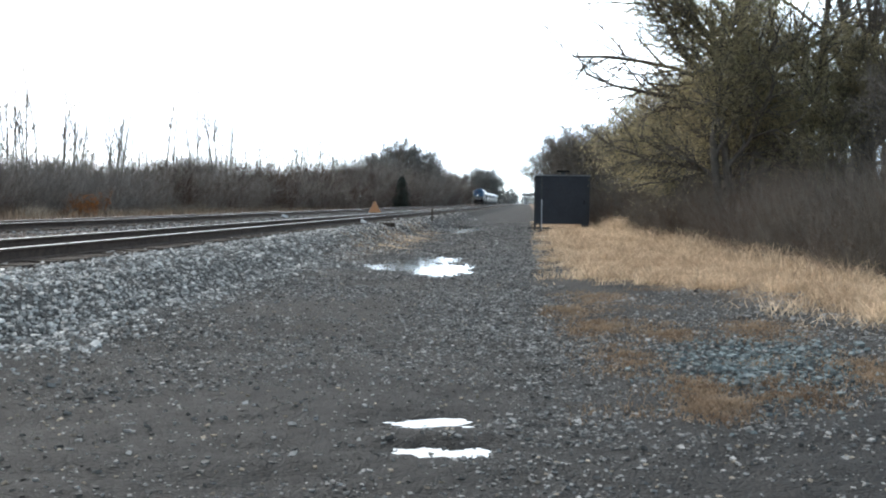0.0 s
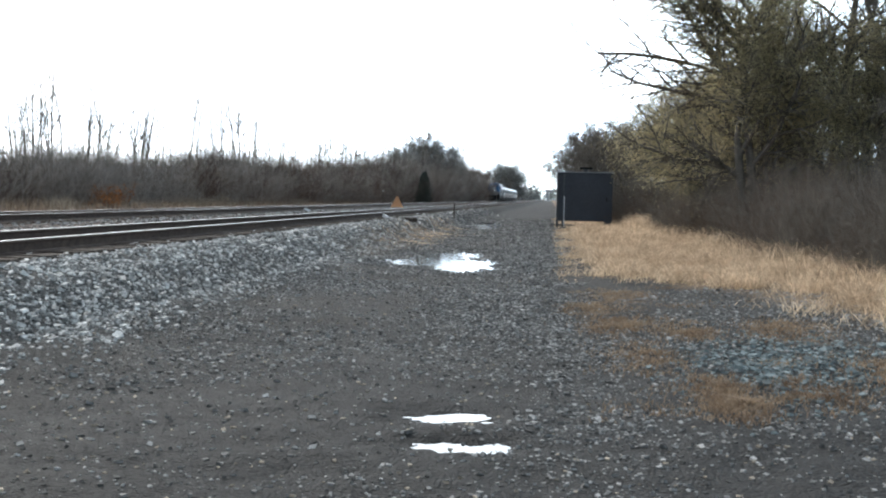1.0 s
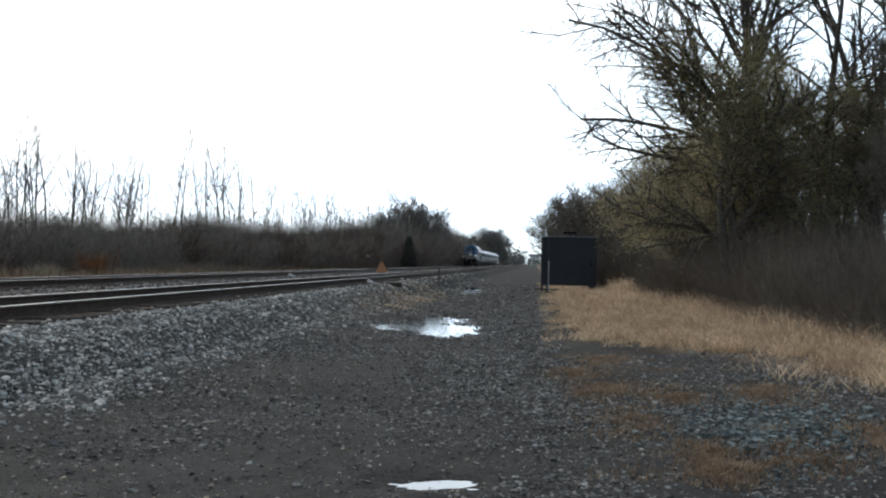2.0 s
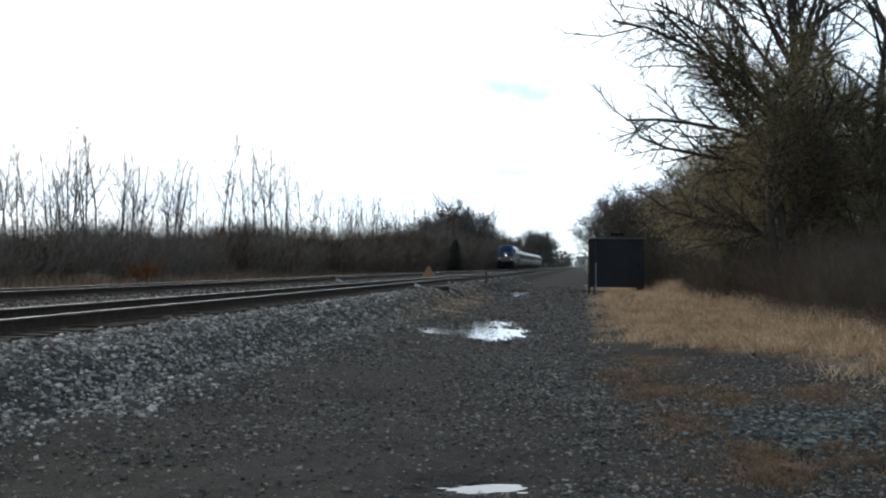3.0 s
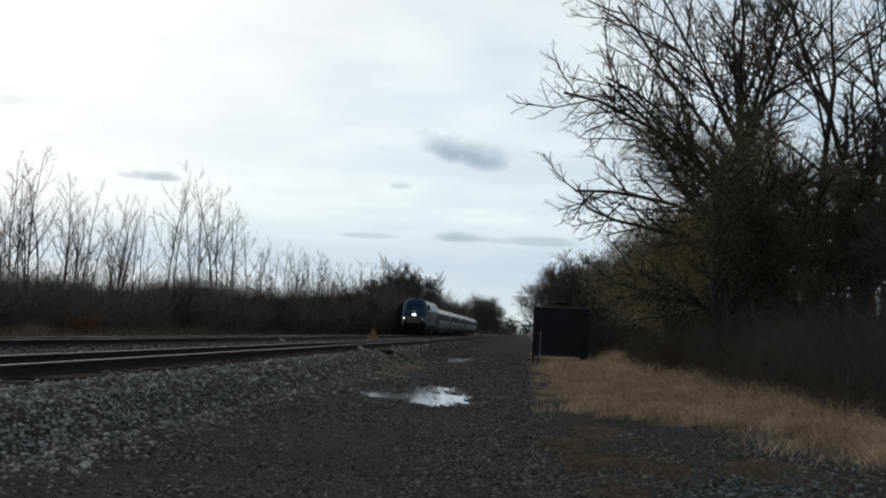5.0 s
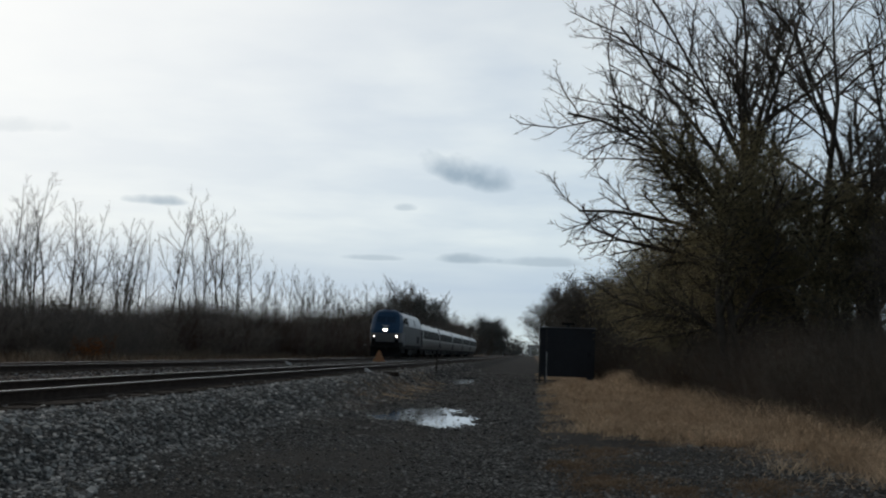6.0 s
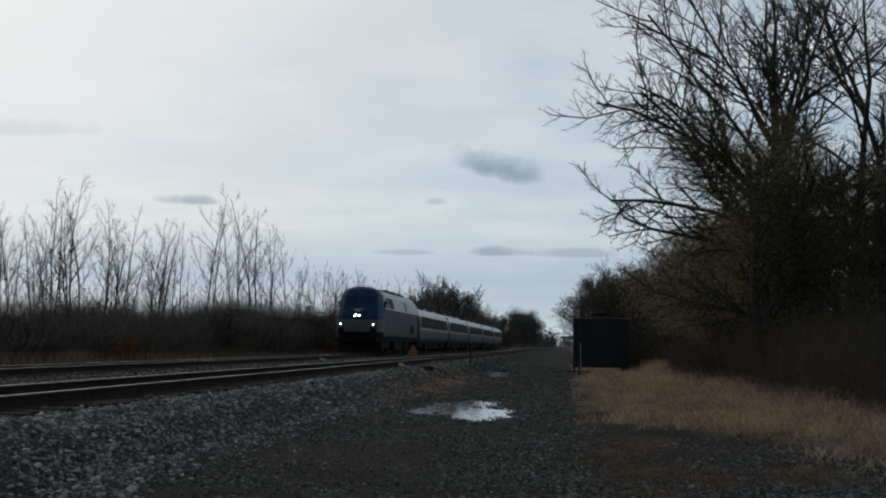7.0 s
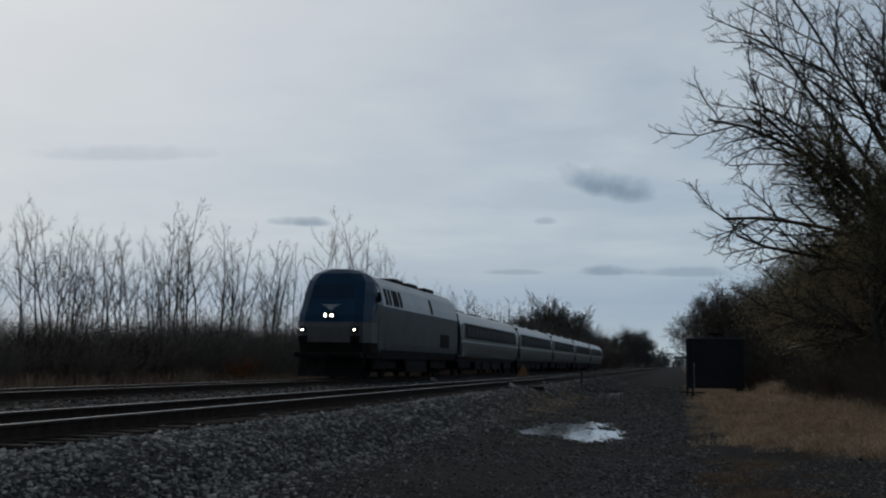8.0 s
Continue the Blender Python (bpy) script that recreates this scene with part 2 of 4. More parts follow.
LAMP = material("lit_lamp_lens", (0.9, 0.9, 0.85), (1, 1, 0.95), 1, 0.3, 0, 0, emission=((1.0, 0.94, 0.74), 40.0))
CONCRETE = material("pale_concrete", (0.28, 0.28, 0.28), (0.42, 0.42, 0.42), 0.5, 0.9)


def water_material():
    m = material("puddle_water", (0.012, 0.012, 0.011), (0.02, 0.019, 0.017), 2.0, 0.04, 0, 0.03, bump_scale=9.0)
    m.node_tree.nodes["Principled BSDF"].inputs["IOR"].default_value = 1.33
    return m


WATER = water_material()


# ---- builders ----
def mesh_from(name, V, F, mat, smooth=False):
    """A mesh from a (n, 3) array and a list or array of faces."""
    me = bpy.data.meshes.new(name)
    V = np.asarray(V, dtype=np.float32).reshape(-1, 3)
    if isinstance(F, np.ndarray):
        k = F.shape[1]
        me.vertices.add(len(V))
        me.vertices.foreach_set("co", V.ravel())
        me.loops.add(F.size)
        me.loops.foreach_set("vertex_index", F.astype(np.int32).ravel())
        me.polygons.add(len(F))
        me.polygons.foreach_set("loop_start", np.arange(0, F.size, k, dtype=np.int32))
        me.polygons.foreach_set("loop_total", np.full(len(F), k, dtype=np.int32))
        me.update(calc_edges=True)
    else:
        me.from_pydata(V.tolist(), [], F)
        me.update()
    me.polygons.foreach_set("use_smooth", [smooth] * len(me.polygons))
    me.materials.append(mat)
    return me


def piece(name, me, parent=None, label="", at=None):
    ob = new(name, me)
    if parent is not None:
        ob.parent = parent
    if at is not None:
        ob.matrix_basis = at
    return tagged(ob, label)


class Shape:
    """Gathers boxes, tubes and lofts into one mesh."""

    def __init__(self):
        self.V, self.F = [], []

    def add(self, pts, faces):
        o = len(self.V)
        self.V += [tuple(p) for p in pts]
        self.F += [tuple(o + i for i in f) for f in faces]
        return self

    def box(self, x0, x1, y0, y1, z0, z1, bevel=0.0):
        """A box; with a bevel its upright edges and its top are cut."""
        b = bevel
        if not b:
            p = [(x, y, z) for z in (z0, z1) for x, y in ((x0, y0), (x1, y0), (x1, y1), (x0, y1))]
            return self.add(p, [(3, 2, 1, 0), (4, 5, 6, 7), (0, 1, 5, 4), (1, 2, 6, 5), (2, 3, 7, 6), (3, 0, 4, 7)])
        ring = lambda e: [(x0 + b + e, y0 + e), (x1 - b - e, y0 + e), (x1 - e, y0 + b + e), (x1 - e, y1 - b - e), (x1 - b - e, y1 - e), (x0 + b + e, y1 - e), (x0 + e, y1 - b - e), (x0 + e, y0 + b + e)]
        p = [(x, y, z) for z, e in ((z0, 0), (z1 - b, 0), (z1, b * 0.7)) for x, y in ring(e)]
        f = [tuple(range(7, -1, -1)), tuple(range(16, 24))]
        f += [(k * 8 + i, k * 8 + (i + 1) % 8, k * 8 + 8 + (i + 1) % 8, k * 8 + 8 + i) for k in (0, 1) for i in range(8)]
        return self.add(p, f)

    def tube(self, a, b, r0, r1=None, n=8):
        a, b = Vector(a), Vector(b)
        r1 = r0 if r1 is None else r1
        d = (b - a).normalized()
        u = d.orthogonal().normalized()
        w = d.cross(u)
        p = [c + (u * math.cos(k * math.tau / n) + w * math.sin(k * math.tau / n)) * r for c, r in ((a, r0), (b, r1)) for k in range(n)]
        return self.add(p, [tuple(range(n - 1, -1, -1)), tuple(range(n, 2 * n))] + [(k, (k + 1) % n, n + (k + 1) % n, n + k) for k in range(n)])

    def loft(self, rings, caps=True, closed=True):
        n = len(rings[0])
        p = [q for r in rings for q in r]
        f = [(k * n + i, k * n + (i + 1) % n, k * n + n + (i + 1) % n, k * n + n + i) for k in range(len(rings) - 1) for i in range(n if closed else n - 1)]
        if caps:
            f += [tuple(range(n - 1, -1, -1)), tuple(range((len(rings) - 1) * n, len(rings) * n))]
        return self.add(p, f)

    def mesh(self, name, mat, smooth=False):
        return mesh_from(name, self.V, self.F, mat, smooth)


# ---- ground ----
def lerp(v, xs, ys):
    return np.interp(v, xs, ys)


def bumpy(x, y, s, seed):
    """Cheap smooth noise on arrays."""
    r = np.random.RandomState(seed)
    x, y = np.asarray(x, float), np.asarray(y, float)
    out = np.zeros_like(x)
    for k in range(7):
        a, p, f = r.uniform(0, math.tau), r.uniform(0, math.tau), s * r.uniform(0.5, 2.2)
        out += np.sin((x * math.cos(a) + y * math.sin(a)) * f + p + 1.3 * np.sin((x * math.sin(a) - y * math.cos(a)) * f * 0.7 + p * 2))
    return out / 4.0


TRACK_X = (-7.45, -13.9)
RAIL_TOP, TIE_TOP, BED = 0.84, 0.665, 0.63
# puddles: centre x, y, half width, half length, depth
PUDDLES = [(-0.74, 8.30, 0.42, 0.30, 0.05), (-0.58, 7.36, 0.37, 0.24, 0.05), (-1.95, 27.4, 0.75, 2.7, 0.065), (-3.05, 28.6, 0.72, 2.2, 0.075), (-2.75, 32.2, 1.0, 1.3, 0.055),
           (-3.85, 67.0, 1.05, 6.0, 0.16), (-3.9, 73.0, 0.8, 2.6, 0.13), (-4.3, 59.5, 0.6, 1.8, 0.15)]
WATER_Z = -0.022


def height(x, y):
    z = lerp(x, [-400, -45, -30, -19, -16.6, -15.9, -5.75, -5.35, -4.8, -4.0, 0.3, 1.2, 4.0, 9.0, 30, 400],
             [0.3, 0.3, 0.25, 0.2, 0.45, BED, BED, 0.50, 0.13, 0.01, 0.0, 0.05, 0.16, 0.3, 0.4, 0.4])
    z = z + lerp(y, [0, 20, 55, 90], [0, 0, 1, 1]) * lerp(x, [-1, 0.3, 1.5, 6], [0, 0, 0.16, 0.1])
    near = lerp(np.abs(y), [0, 120, 300], [1, 1, 0])
    flat = lerp(x, [-16.5, -15.5, -6, -5.2], [1, 0.25, 0.25, 1])
    z = z + near * flat * (0.022 * bumpy(x, y, 1.3, 1) + 0.012 * bumpy(x, y, 5.0, 2) + 0.008 * bumpy(x, y, 14.0, 6))
    for cx, cy, w, l, d in PUDDLES:
        q = ((x - cx) / w) ** 2 + ((y - cy) / l) ** 2
        u, v = (x - cx) / w, (y - cy) / l
        q = q + 0.42 * bumpy(u, v, 4.0, int(cy * 10)) + 0.36 * bumpy(u, v * 1.6, 11.0, int(cy * 7))
        z = z - d * np.exp(-np.maximum(q, 0) ** 1.3 * 0.9)
    return z


def axis(parts):
    out = []
    for a, b, n in parts:
        out += list(np.linspace(a, b, n, endpoint=False))
    return np.array(out)


WEED_PATCHES = [(0.80, 14.6, 0.42), (0.55, 16.8, 0.40), (0.90, 11.4, 0.34), (1.35, 9.4, 0.30), (1.36, 8.6, 0.22), (2.02, 9.35, 0.34), (1.55, 13.7, 0.35), (2.9, 10.4, 0.4), (2.6, 13.6, 0.5), (1.1, 18.6, 0.5)]


def build_ground():
    xs = np.concatenate([-np.geomspace(4000, 46, 26), axis([(-45, -17, 40), (-17, -9, 30), (-9, -4.5, 60), (-4.5, 1.5, 110), (1.5, 8, 70), (8, 30, 40)]), np.geomspace(30, 4000, 26)])
    ys = np.concatenate([-np.geomspace(4000, 12, 22), axis([(-11, 4.5, 30)]), np.geomspace(4.5, 90, 480), np.geomspace(91, 4500, 90)])
    X, Y = np.meshgrid(xs, ys)
    Z = height(X, Y)
    nx, ny = len(xs), len(ys)
    i = np.arange(nx * ny).reshape(ny, nx)
    F = np.stack([i[:-1, :-1], i[:-1, 1:], i[1:, 1:], i[1:, :-1]], -1).reshape(-1, 4)
    me = mesh_from("ground", np.stack([X, Y, Z], -1), F, GROUND, True)
    b1, b2 = bumpy(X, Y, 0.6, 3), bumpy(X, Y, 2.2, 4)
    edge = b1 * 0.35 + b2 * 0.18
    pale = lerp(X + edge * 0.8, [-6.1, -5.6, -4.75, -4.35], [0, 1, 0.9, 0]) * lerp(Y, [0, 32, 48, 62], [1, 1, 0.35, 0.1])
    dirt = lerp(X, [-17.5, -16, -6.4, -5.9], [0, 1, 1, 0])
    verge = lerp(Y, [-10, 12, 19, 24, 4000], [6.5, 4.2, 2.9, 0.75, 0.45])
    soil = np.clip((X + edge * 1.1 - verge) * 1.3, 0, 1)
    weeds = np.clip(1.1 - np.abs((X - 1.35 - (12 - Y) * 0.06) / 0.75) + b2 * 0.9, 0, 1) * lerp(Y, [7.2, 8.6, 16.5, 18], [0, 1, 1, 0]) * 0.8
    for wx, wy, wr in WEED_PATCHES:
        q = ((X - wx) / wr) ** 2 + ((Y - wy) / (wr * 2.6)) ** 2 + 0.5 * b2
        weeds = np.maximum(weeds * 0.6, np.clip(1.2 - q, 0, 1) * 0.55)
    soil = np.maximum(soil, weeds)
    soil = np.maximum(soil, lerp(X, [-18, -16.8], [1, 0]))
    side = np.clip(1 - np.abs((X + 4.6) / 0.8), 0, 1) * lerp(Y, [27, 33, 60, 70], [0, 1, 1, 0]) * np.clip(0.85 + b2, 0, 1)
    soil = np.maximum(soil, side)
    damp = np.zeros_like(X)
    for cx, cy, w, l, d in PUDDLES:
        q = ((X - cx) / (w * 1.7)) ** 2 + ((Y - cy) / (l * 1.7)) ** 2
        damp = np.maximum(damp, np.clip(1.3 - q + 0.4 * b2, 0, 1))
    damp = np.clip(damp * 0.85, 0, 1)
    damp = np.maximum(damp, np.clip(lerp(Y, [4, 8.2, 10.5, 12], [0.75, 0.7, 0.3, 0]) + 0.25 * b1, 0, 0.8) * lerp(X, [-4.5, -3, 2, 3.5], [0, 1, 1, 0]))
    for name, v in (("pale", pale), ("dirt", dirt), ("soil", soil), ("damp", damp)):
        me.attributes.new(name, "FLOAT", "POINT").data.foreach_set("value", v.astype(np.float32).ravel())
    tagged(new("ground", me), "dark wet gravel ground with dry grass verges", "ground", kind="structure")


build_ground()


def puddle(cx, cy, w, l):
    n = 28
    p = [(cx, cy, WATER_Z)] + [(cx + 1.5 * w * math.cos(k * math.tau / n), cy + 1.5 * l * math.sin(k * math.tau / n), WATER_Z) for k in range(n)]
    me = mesh_from("puddle", p, [(0, 1 + k, 1 + (k + 1) % n) for k in range(n)], WATER)
    tagged(new("puddle", me), "shallow rain puddle in the gravel road", "puddle", "puddles in the road")


for cx, cy, w, l in ((-0.74, 8.36, 0.42, 0.32), (-0.62, 7.33, 0.42, 0.28), (-2.45, 29.0, 1.2, 3.4), (-3.85, 67.0, 0.85, 5.0), (-3.9, 74.0, 0.6, 1.9), (-4.3, 59.0, 0.4, 1.2)):
    puddle(cx, cy, w, l)


# ---- tracks ----
def rail_meshes(y0, y1):
    web = [(-0.07, 0), (0.07, 0), (0.065, 0.018), (0.012, 0.03), (0.012, 0.128), (0.036, 0.138), (0.036, 0.168), (0.028, 0.173), (-0.028, 0.173), (-0.036, 0.168), (-0.036, 0.138), (-0.012, 0.128), (-0.012, 0.03), (-0.065, 0.018)]
    head = [(-0.027, 0.1735), (0.027, 0.1735), (0.022, 0.177), (-0.022, 0.177)]
    ys = [y0, 0, 60, 150, 400, y1]
    return [Shape().loft([[(x, y, z) for x, z in prof] for y in ys]).mesh(n, m) for n, prof, m in (("rail", web, RUST), ("railhead", head, STEEL))]


def build_tracks():
    rail, head = rail_meshes(-300, 1450)
    tie = Shape().box(-1.3, 1.3, -0.115, 0.115, -0.17, 0.0, 0.012).mesh("tie", TIE)
    many = Shape()
    for y in np.arange(0.0, 260, 0.52):
        many.box(-1.3, 1.3, y - 0.115, y + 0.115, -0.17, 0.0)
    rest = many.mesh("ties", TIE)
    for n, x in enumerate(TRACK_X):
        track = tagged(new("railway_track"), ("near", "far")[n] == "near" and "railway track with rusty rails beside the gravel road" or "second railway track that the train runs on", "track", kind="structure")
        track.location = (x, 0, TIE_TOP)
        for s in (-0.7525, 0.7525):
            r = piece("rail", rail, track, "rusty steel rail", pose(s, 0, 0))
            piece("railhead", head, r, "polished running surface")
        if n == 0:
            for k in range(290):
                piece("tie", tie, track, "", pose(random.uniform(-0.03, 0.03), 11 + k * 0.52, random.uniform(-0.008, 0.006), 0, 0, random.uniform(-0.6, 0.6)))
        else:
            tagged(piece("ties", rest, track, "weathered wooden ties"), kind="stuff")


build_tracks()


# ---- loose stones ----
CUBE_F = np.array([(3, 2, 1, 0), (4, 5, 6, 7), (0, 1, 5, 4), (1, 2, 6, 5), (2, 3, 7, 6), (3, 0, 4, 7)])
CUBE_V = np.array([(-1, -1, -1), (1, -1, -1), (1, 1, -1), (-1, 1, -1), (-1, -1, 1), (1, -1, 1), (1, 1, 1), (-1, 1, 1)], float) * 0.5


def stones(name, xs, ys, sizes, mat, label, seed):
    """Crushed stones: skewed blocks, each turned its own way, half sunk in the ground."""
    r = np.random.RandomState(seed)
    n = len(xs)
    V = CUBE_V[None] * (0.65 + 0.5 * r.rand(n, 8, 1)) + r.uniform(-0.12, 0.12, (n, 8, 3))
    V = V * np.stack([r.uniform(0.8, 1.5, n), r.uniform(0.7, 1.2, n), r.uniform(0.4, 0.75, n)], -1)[:, None, :] * sizes[:, None, None]
    for a, b in ((0, 1), (1, 2)):
        t = r.uniform(0, math.tau, n) if a == 0 else r.uniform(-0.6, 0.6, n)
        c, s = np.cos(t)[:, None], np.sin(t)[:, None]
        p, q = V[:, :, a].copy(), V[:, :, b].copy()
        V[:, :, a], V[:, :, b] = c * p - s * q, s * p + c * q
    V[:, :, 0] += xs[:, None]
    V[:, :, 1] += ys[:, None]
    V[:, :, 2] += (np.where(in_puddle(xs, ys), np.maximum(height(xs, ys), WATER_Z - 0.004), height(xs, ys)) + sizes * 0.12)[:, None]
    F = (CUBE_F[None] + 8 * np.arange(n)[:, None, None]).reshape(-1, 4)
    tagged(new(name, mesh_from(name, V.reshape(-1, 3), F, mat)), label, "gravel", kind="stuff")


def in_puddle(x, y, grow=1.0):
    q = np.full(len(x), 9.0)
    for cx, cy, w, l, d in PUDDLES:
        q = np.minimum(q, ((x - cx) / (w * grow)) ** 2 + ((y - cy) / (l * grow)) ** 2)
    return q < 1


def scatter(r, n, y0, y1, power=1.0):
    """Places along the road, thinner far off."""
    y = y0 * (y1 / y0) ** (r.rand(n) ** power)
    near = r.rand(n) < 0.16
    return r.uniform(-5.0, 4.4, n), np.where(near, r.uniform(-6.0, y0, n), y)


def build_stones():
    r = np.random.RandomState(11)
    x, y = scatter(r, 230000, 5.0, 90, 1.15)
    keep = (x > -4.9) & (x < 0.5 + 0.5 * bumpy(x, y, 1.2, 8)) & ~(in_puddle(x, y, 0.85) & (r.rand(len(x)) < 0.9))
    keep |= (x > 0) & (x < 4.2) & (y < 20) & (r.rand(len(x)) < 0.5)
    patch = bumpy(x, y, 0.8, 21) + 0.6 * bumpy(x, y, 2.6, 22)
    keep &= r.rand(len(x)) < np.clip(0.5 + 0.45 * patch + lerp(x, [-3.2, -2.2, -0.9, 0.3], [0.0, -0.28, 0.2, 0.35]) - lerp(y, [6, 8.6, 11.0], [0.7, 0.6, 0.05]), 0.09, 1)
    x, y = x[keep], y[keep]
    size = np.clip(r.lognormal(math.log(0.0165), 0.40, len(x)), 0.008, 0.045) * np.clip(0.68 + y / 40, 0.75, 1.8)
    stones("road_gravel", x, y, size, STONE_DARK, "dark grey crushed stone lying on the road", 12)
    n = 62000
    y = np.where(r.rand(n) < 0.15, r.uniform(-6.0, 9.0, n), 9.0 * (110 / 9.0) ** r.rand(n))
    x = r.uniform(-6.5, -3.7, n) + 0.3 * bumpy(np.zeros(n), y, 0.9, 9)
    keep = r.rand(n) < lerp(x, [-6.3, -5.9, -4.9, -4.5, -4.0], [0.1, 0.8, 0.9, 0.3, 0.015]) * np.clip(0.75 + 0.35 * bumpy(x, y, 2.5, 51), 0.2, 1) * lerp(y, [9, 32, 48, 70, 110], [1, 1, 0.4, 0.2, 0.08])
    x, y = x[keep], y[keep]
    stones("ballast", x, y, np.clip(r.lognormal(math.log(0.0275), 0.38, len(x)), 0.014, 0.09) * np.clip(0.85 + y / 90, 0.8, 1.5), STONE_PALE, "pale grey ballast stone on the track shoulder", 13)
    n = 900
    y = 5.5 * (26 / 5.5) ** r.rand(n)
    x = r.uniform(-4.5, 4.0, n)
    stones("leaf_litter", x, y, r.uniform(0.010, 0.028, n), REED_CHIP, "tan bits of dead leaf strewn on the gravel", 16)
    n = 6000
    y = r.uniform(12, 120, n)
    x = r.uniform(-12.8, -8.6, n)
    stones("track_ballast", x, y, np.clip(r.lognormal(math.log(0.05), 0.3, n), 0.025, 0.1), STONE_DARK, "dark oily ballast between the tracks", 14)
    n = 1700
    y = r.normal(11.0, 1.1, n)
    x = 2.1 + r.normal(0, 0.45, n) + (y - 11.0) * 0.12
    stones("blue_gravel", x, y, np.clip(r.lognormal(math.log(0.03), 0.3, n), 0.015, 0.07), STONE_BLUE, "bluish grey stone strewn beside the road", 15)


build_stones()


# ---- dry grass ----
def blades(name, x, y, h, w, mat, label, category, seed, lean=0.5):
    """Bent blades, three faces each, leaning their own way."""
    r = np.random.RandomState(seed)
    n = len(x)
    a, b = r.uniform(0, math.tau, n), r.uniform(0, math.tau, n)
    l = lean * h * r.uniform(0.2, 1.2, n)
    ca, sa, cb, sb = np.cos(a) * w / 2, np.sin(a) * w / 2, np.cos(b) * l, np.sin(b) * l
    z = height(x, y)
    pts = []
    for k, (rise, out, wide) in enumerate(((-0.03, 0, 1), (0.55, 0.35, 0.9), (1.0, 1.0, 0.0))):
        for s in ((-1, 1) if wide else (0,)):
            pts.append(np.stack([x + cb * out + s * ca * wide, y + sb * out + s * sa * wide, z + h * rise * (1 - 0.25 * (k == 2) * lean)], -1))
    V = np.stack(pts, 1).reshape(-1, 3)
    o = 5 * np.arange(n)[:, None]
    F = np.concatenate([o + np.array([[0, 1, 3]]), o + np.array([[0, 3, 2]]), o + np.array([[2, 3, 4]])], 0)
    tagged(new(name, mesh_from(name, V, F, mat)), label, category, kind="stuff")


def build_grass():
    r = np.random.RandomState(31)
    n = 300000
    y = 11.5 * (95 / 11.5) ** (r.rand(n) ** 0.9)
    x = r.uniform(0.15, 1, n) * 0.46 * y * r.rand(n) ** 0.3
    x = np.where(r.rand(n) < 0.5, r.uniform(0.2, 7.0, n), x)
    verge = lerp(y, [10, 14, 16.5, 19, 21, 24, 95], [5.0, 3.6, 3.7, 3.6, 1.9, 0.45, 0.35])
    inside = x + 0.55 * bumpy(x, y, 0.9, 32) + 0.4 * bumpy(x, y, 3.7, 30) + r.normal(0, 0.28, n) - verge - 0.25
    keep = (r.rand(n) < np.clip(0.35 + inside * 0.8, 0, 1)) & (inside > -0.4) & (x < 9)
    clump = bumpy(x, y, 2.6, 33) + 0.7 * bumpy(x, y, 7.0, 34)
    keep &= ~((x > -0.2) & (x < 3.3) & (y > 57.8) & (y < 64))
    keep &= r.rand(n) < np.clip(0.55 + 0.75 * clump, 0.08, 1)
    x, y, clump = x[keep], y[keep], clump[keep]
    h = np.clip(0.20 + 0.15 * clump, 0.05, 0.5) * r.uniform(0.6, 1.3, len(x)) * lerp(x - lerp(y, [10, 24, 95], [3.6, 0.4, 0.4]), [0, 0.8], [0.6, 1.1])
    blades("dry_grass", x, y, h, 0.005 + 0.00028 * y, GRASS, "matted tan dead grass along the road verge", "grass", 35, 2.1)
    n = 4500
    y = 19.0 * (75 / 19.0) ** r.rand(n)
    x = lerp(y, [18, 22, 28, 36, 45, 60, 75], [4.6, 5.0, 5.3, 5.2, 4.9, 4.2, 3.6]) + r.normal(0, 0.55, n)
    keep = r.rand(n) < np.clip(0.35 + 0.8 * bumpy(x, y, 1.7, 61), 0, 1)
    keep &= ~((x < 3.4) & (y > 56) & (y < 64))
    x, y = x[keep], y[keep]
    blades("tall_grass", x, y, r.uniform(0.3, 0.75, len(x)), 0.007 + 0.0002 * y, GRASS, "taller dead grass stems before the thicket", "grass", 62, 0.9)
    n = 700
    y = 52.5 + r.normal(0, 1.0, n)
    x = 3.75 + r.normal(0, 0.33, n)
    blades("grass_tuft", x, y, r.uniform(0.35, 1.0, n) * np.clip(1.25 - np.abs(x - 3.75), 0.3, 1), 0.014, GRASS, "tall tuft of dead grass beside the shed", "grass", 66, 0.7)
    n = 24000
    k = r.randint(0, len(WEED_PATCHES), n)
    px, py, pr = (np.array(c)[k] for c in zip(*WEED_PATCHES))
    x, y = px + r.normal(0, 0.5, n) * pr, py + r.normal(0, 1.25, n) * pr
    keep = r.rand(n) < np.clip(0.55 + 0.6 * bumpy(x, y, 6.0, 63), 0.05, 1)
    x, y = x[keep], y[keep]
    blades("weed_patches", x, y, r.uniform(0.02, 0.09, len(x)), 0.007, GRASS_RUST, "rusty brown patches of dead weeds", "weeds", 64, 1.4)
    n = 22000
    y = r.uniform(8.0, 20.5, n)
    x = 0.45 + (20 - y) * 0.055 + r.normal(0, 0.55, n) + 0.5 * (r.rand(n) ** 2) * 4
    patch = bumpy(x, y, 1.5, 36) + 0.8 * bumpy(x, y, 4.0, 37)
    keep = (r.rand(n) < np.clip(patch * 0.9 - 0.1, 0, 0.9)) & (x > 0.3)
    x, y = x[keep], y[keep]
    blades("rusty_weeds", x, y, r.uniform(0.02, 0.08, len(x)), 0.007, GRASS_RUST, "low rusty dead weeds on gravel", "weeds", 38, 1.3)
    n = 5000
    y = r.uniform(34, 62, n)
    x = -4.5 + r.normal(0, 0.5, n)
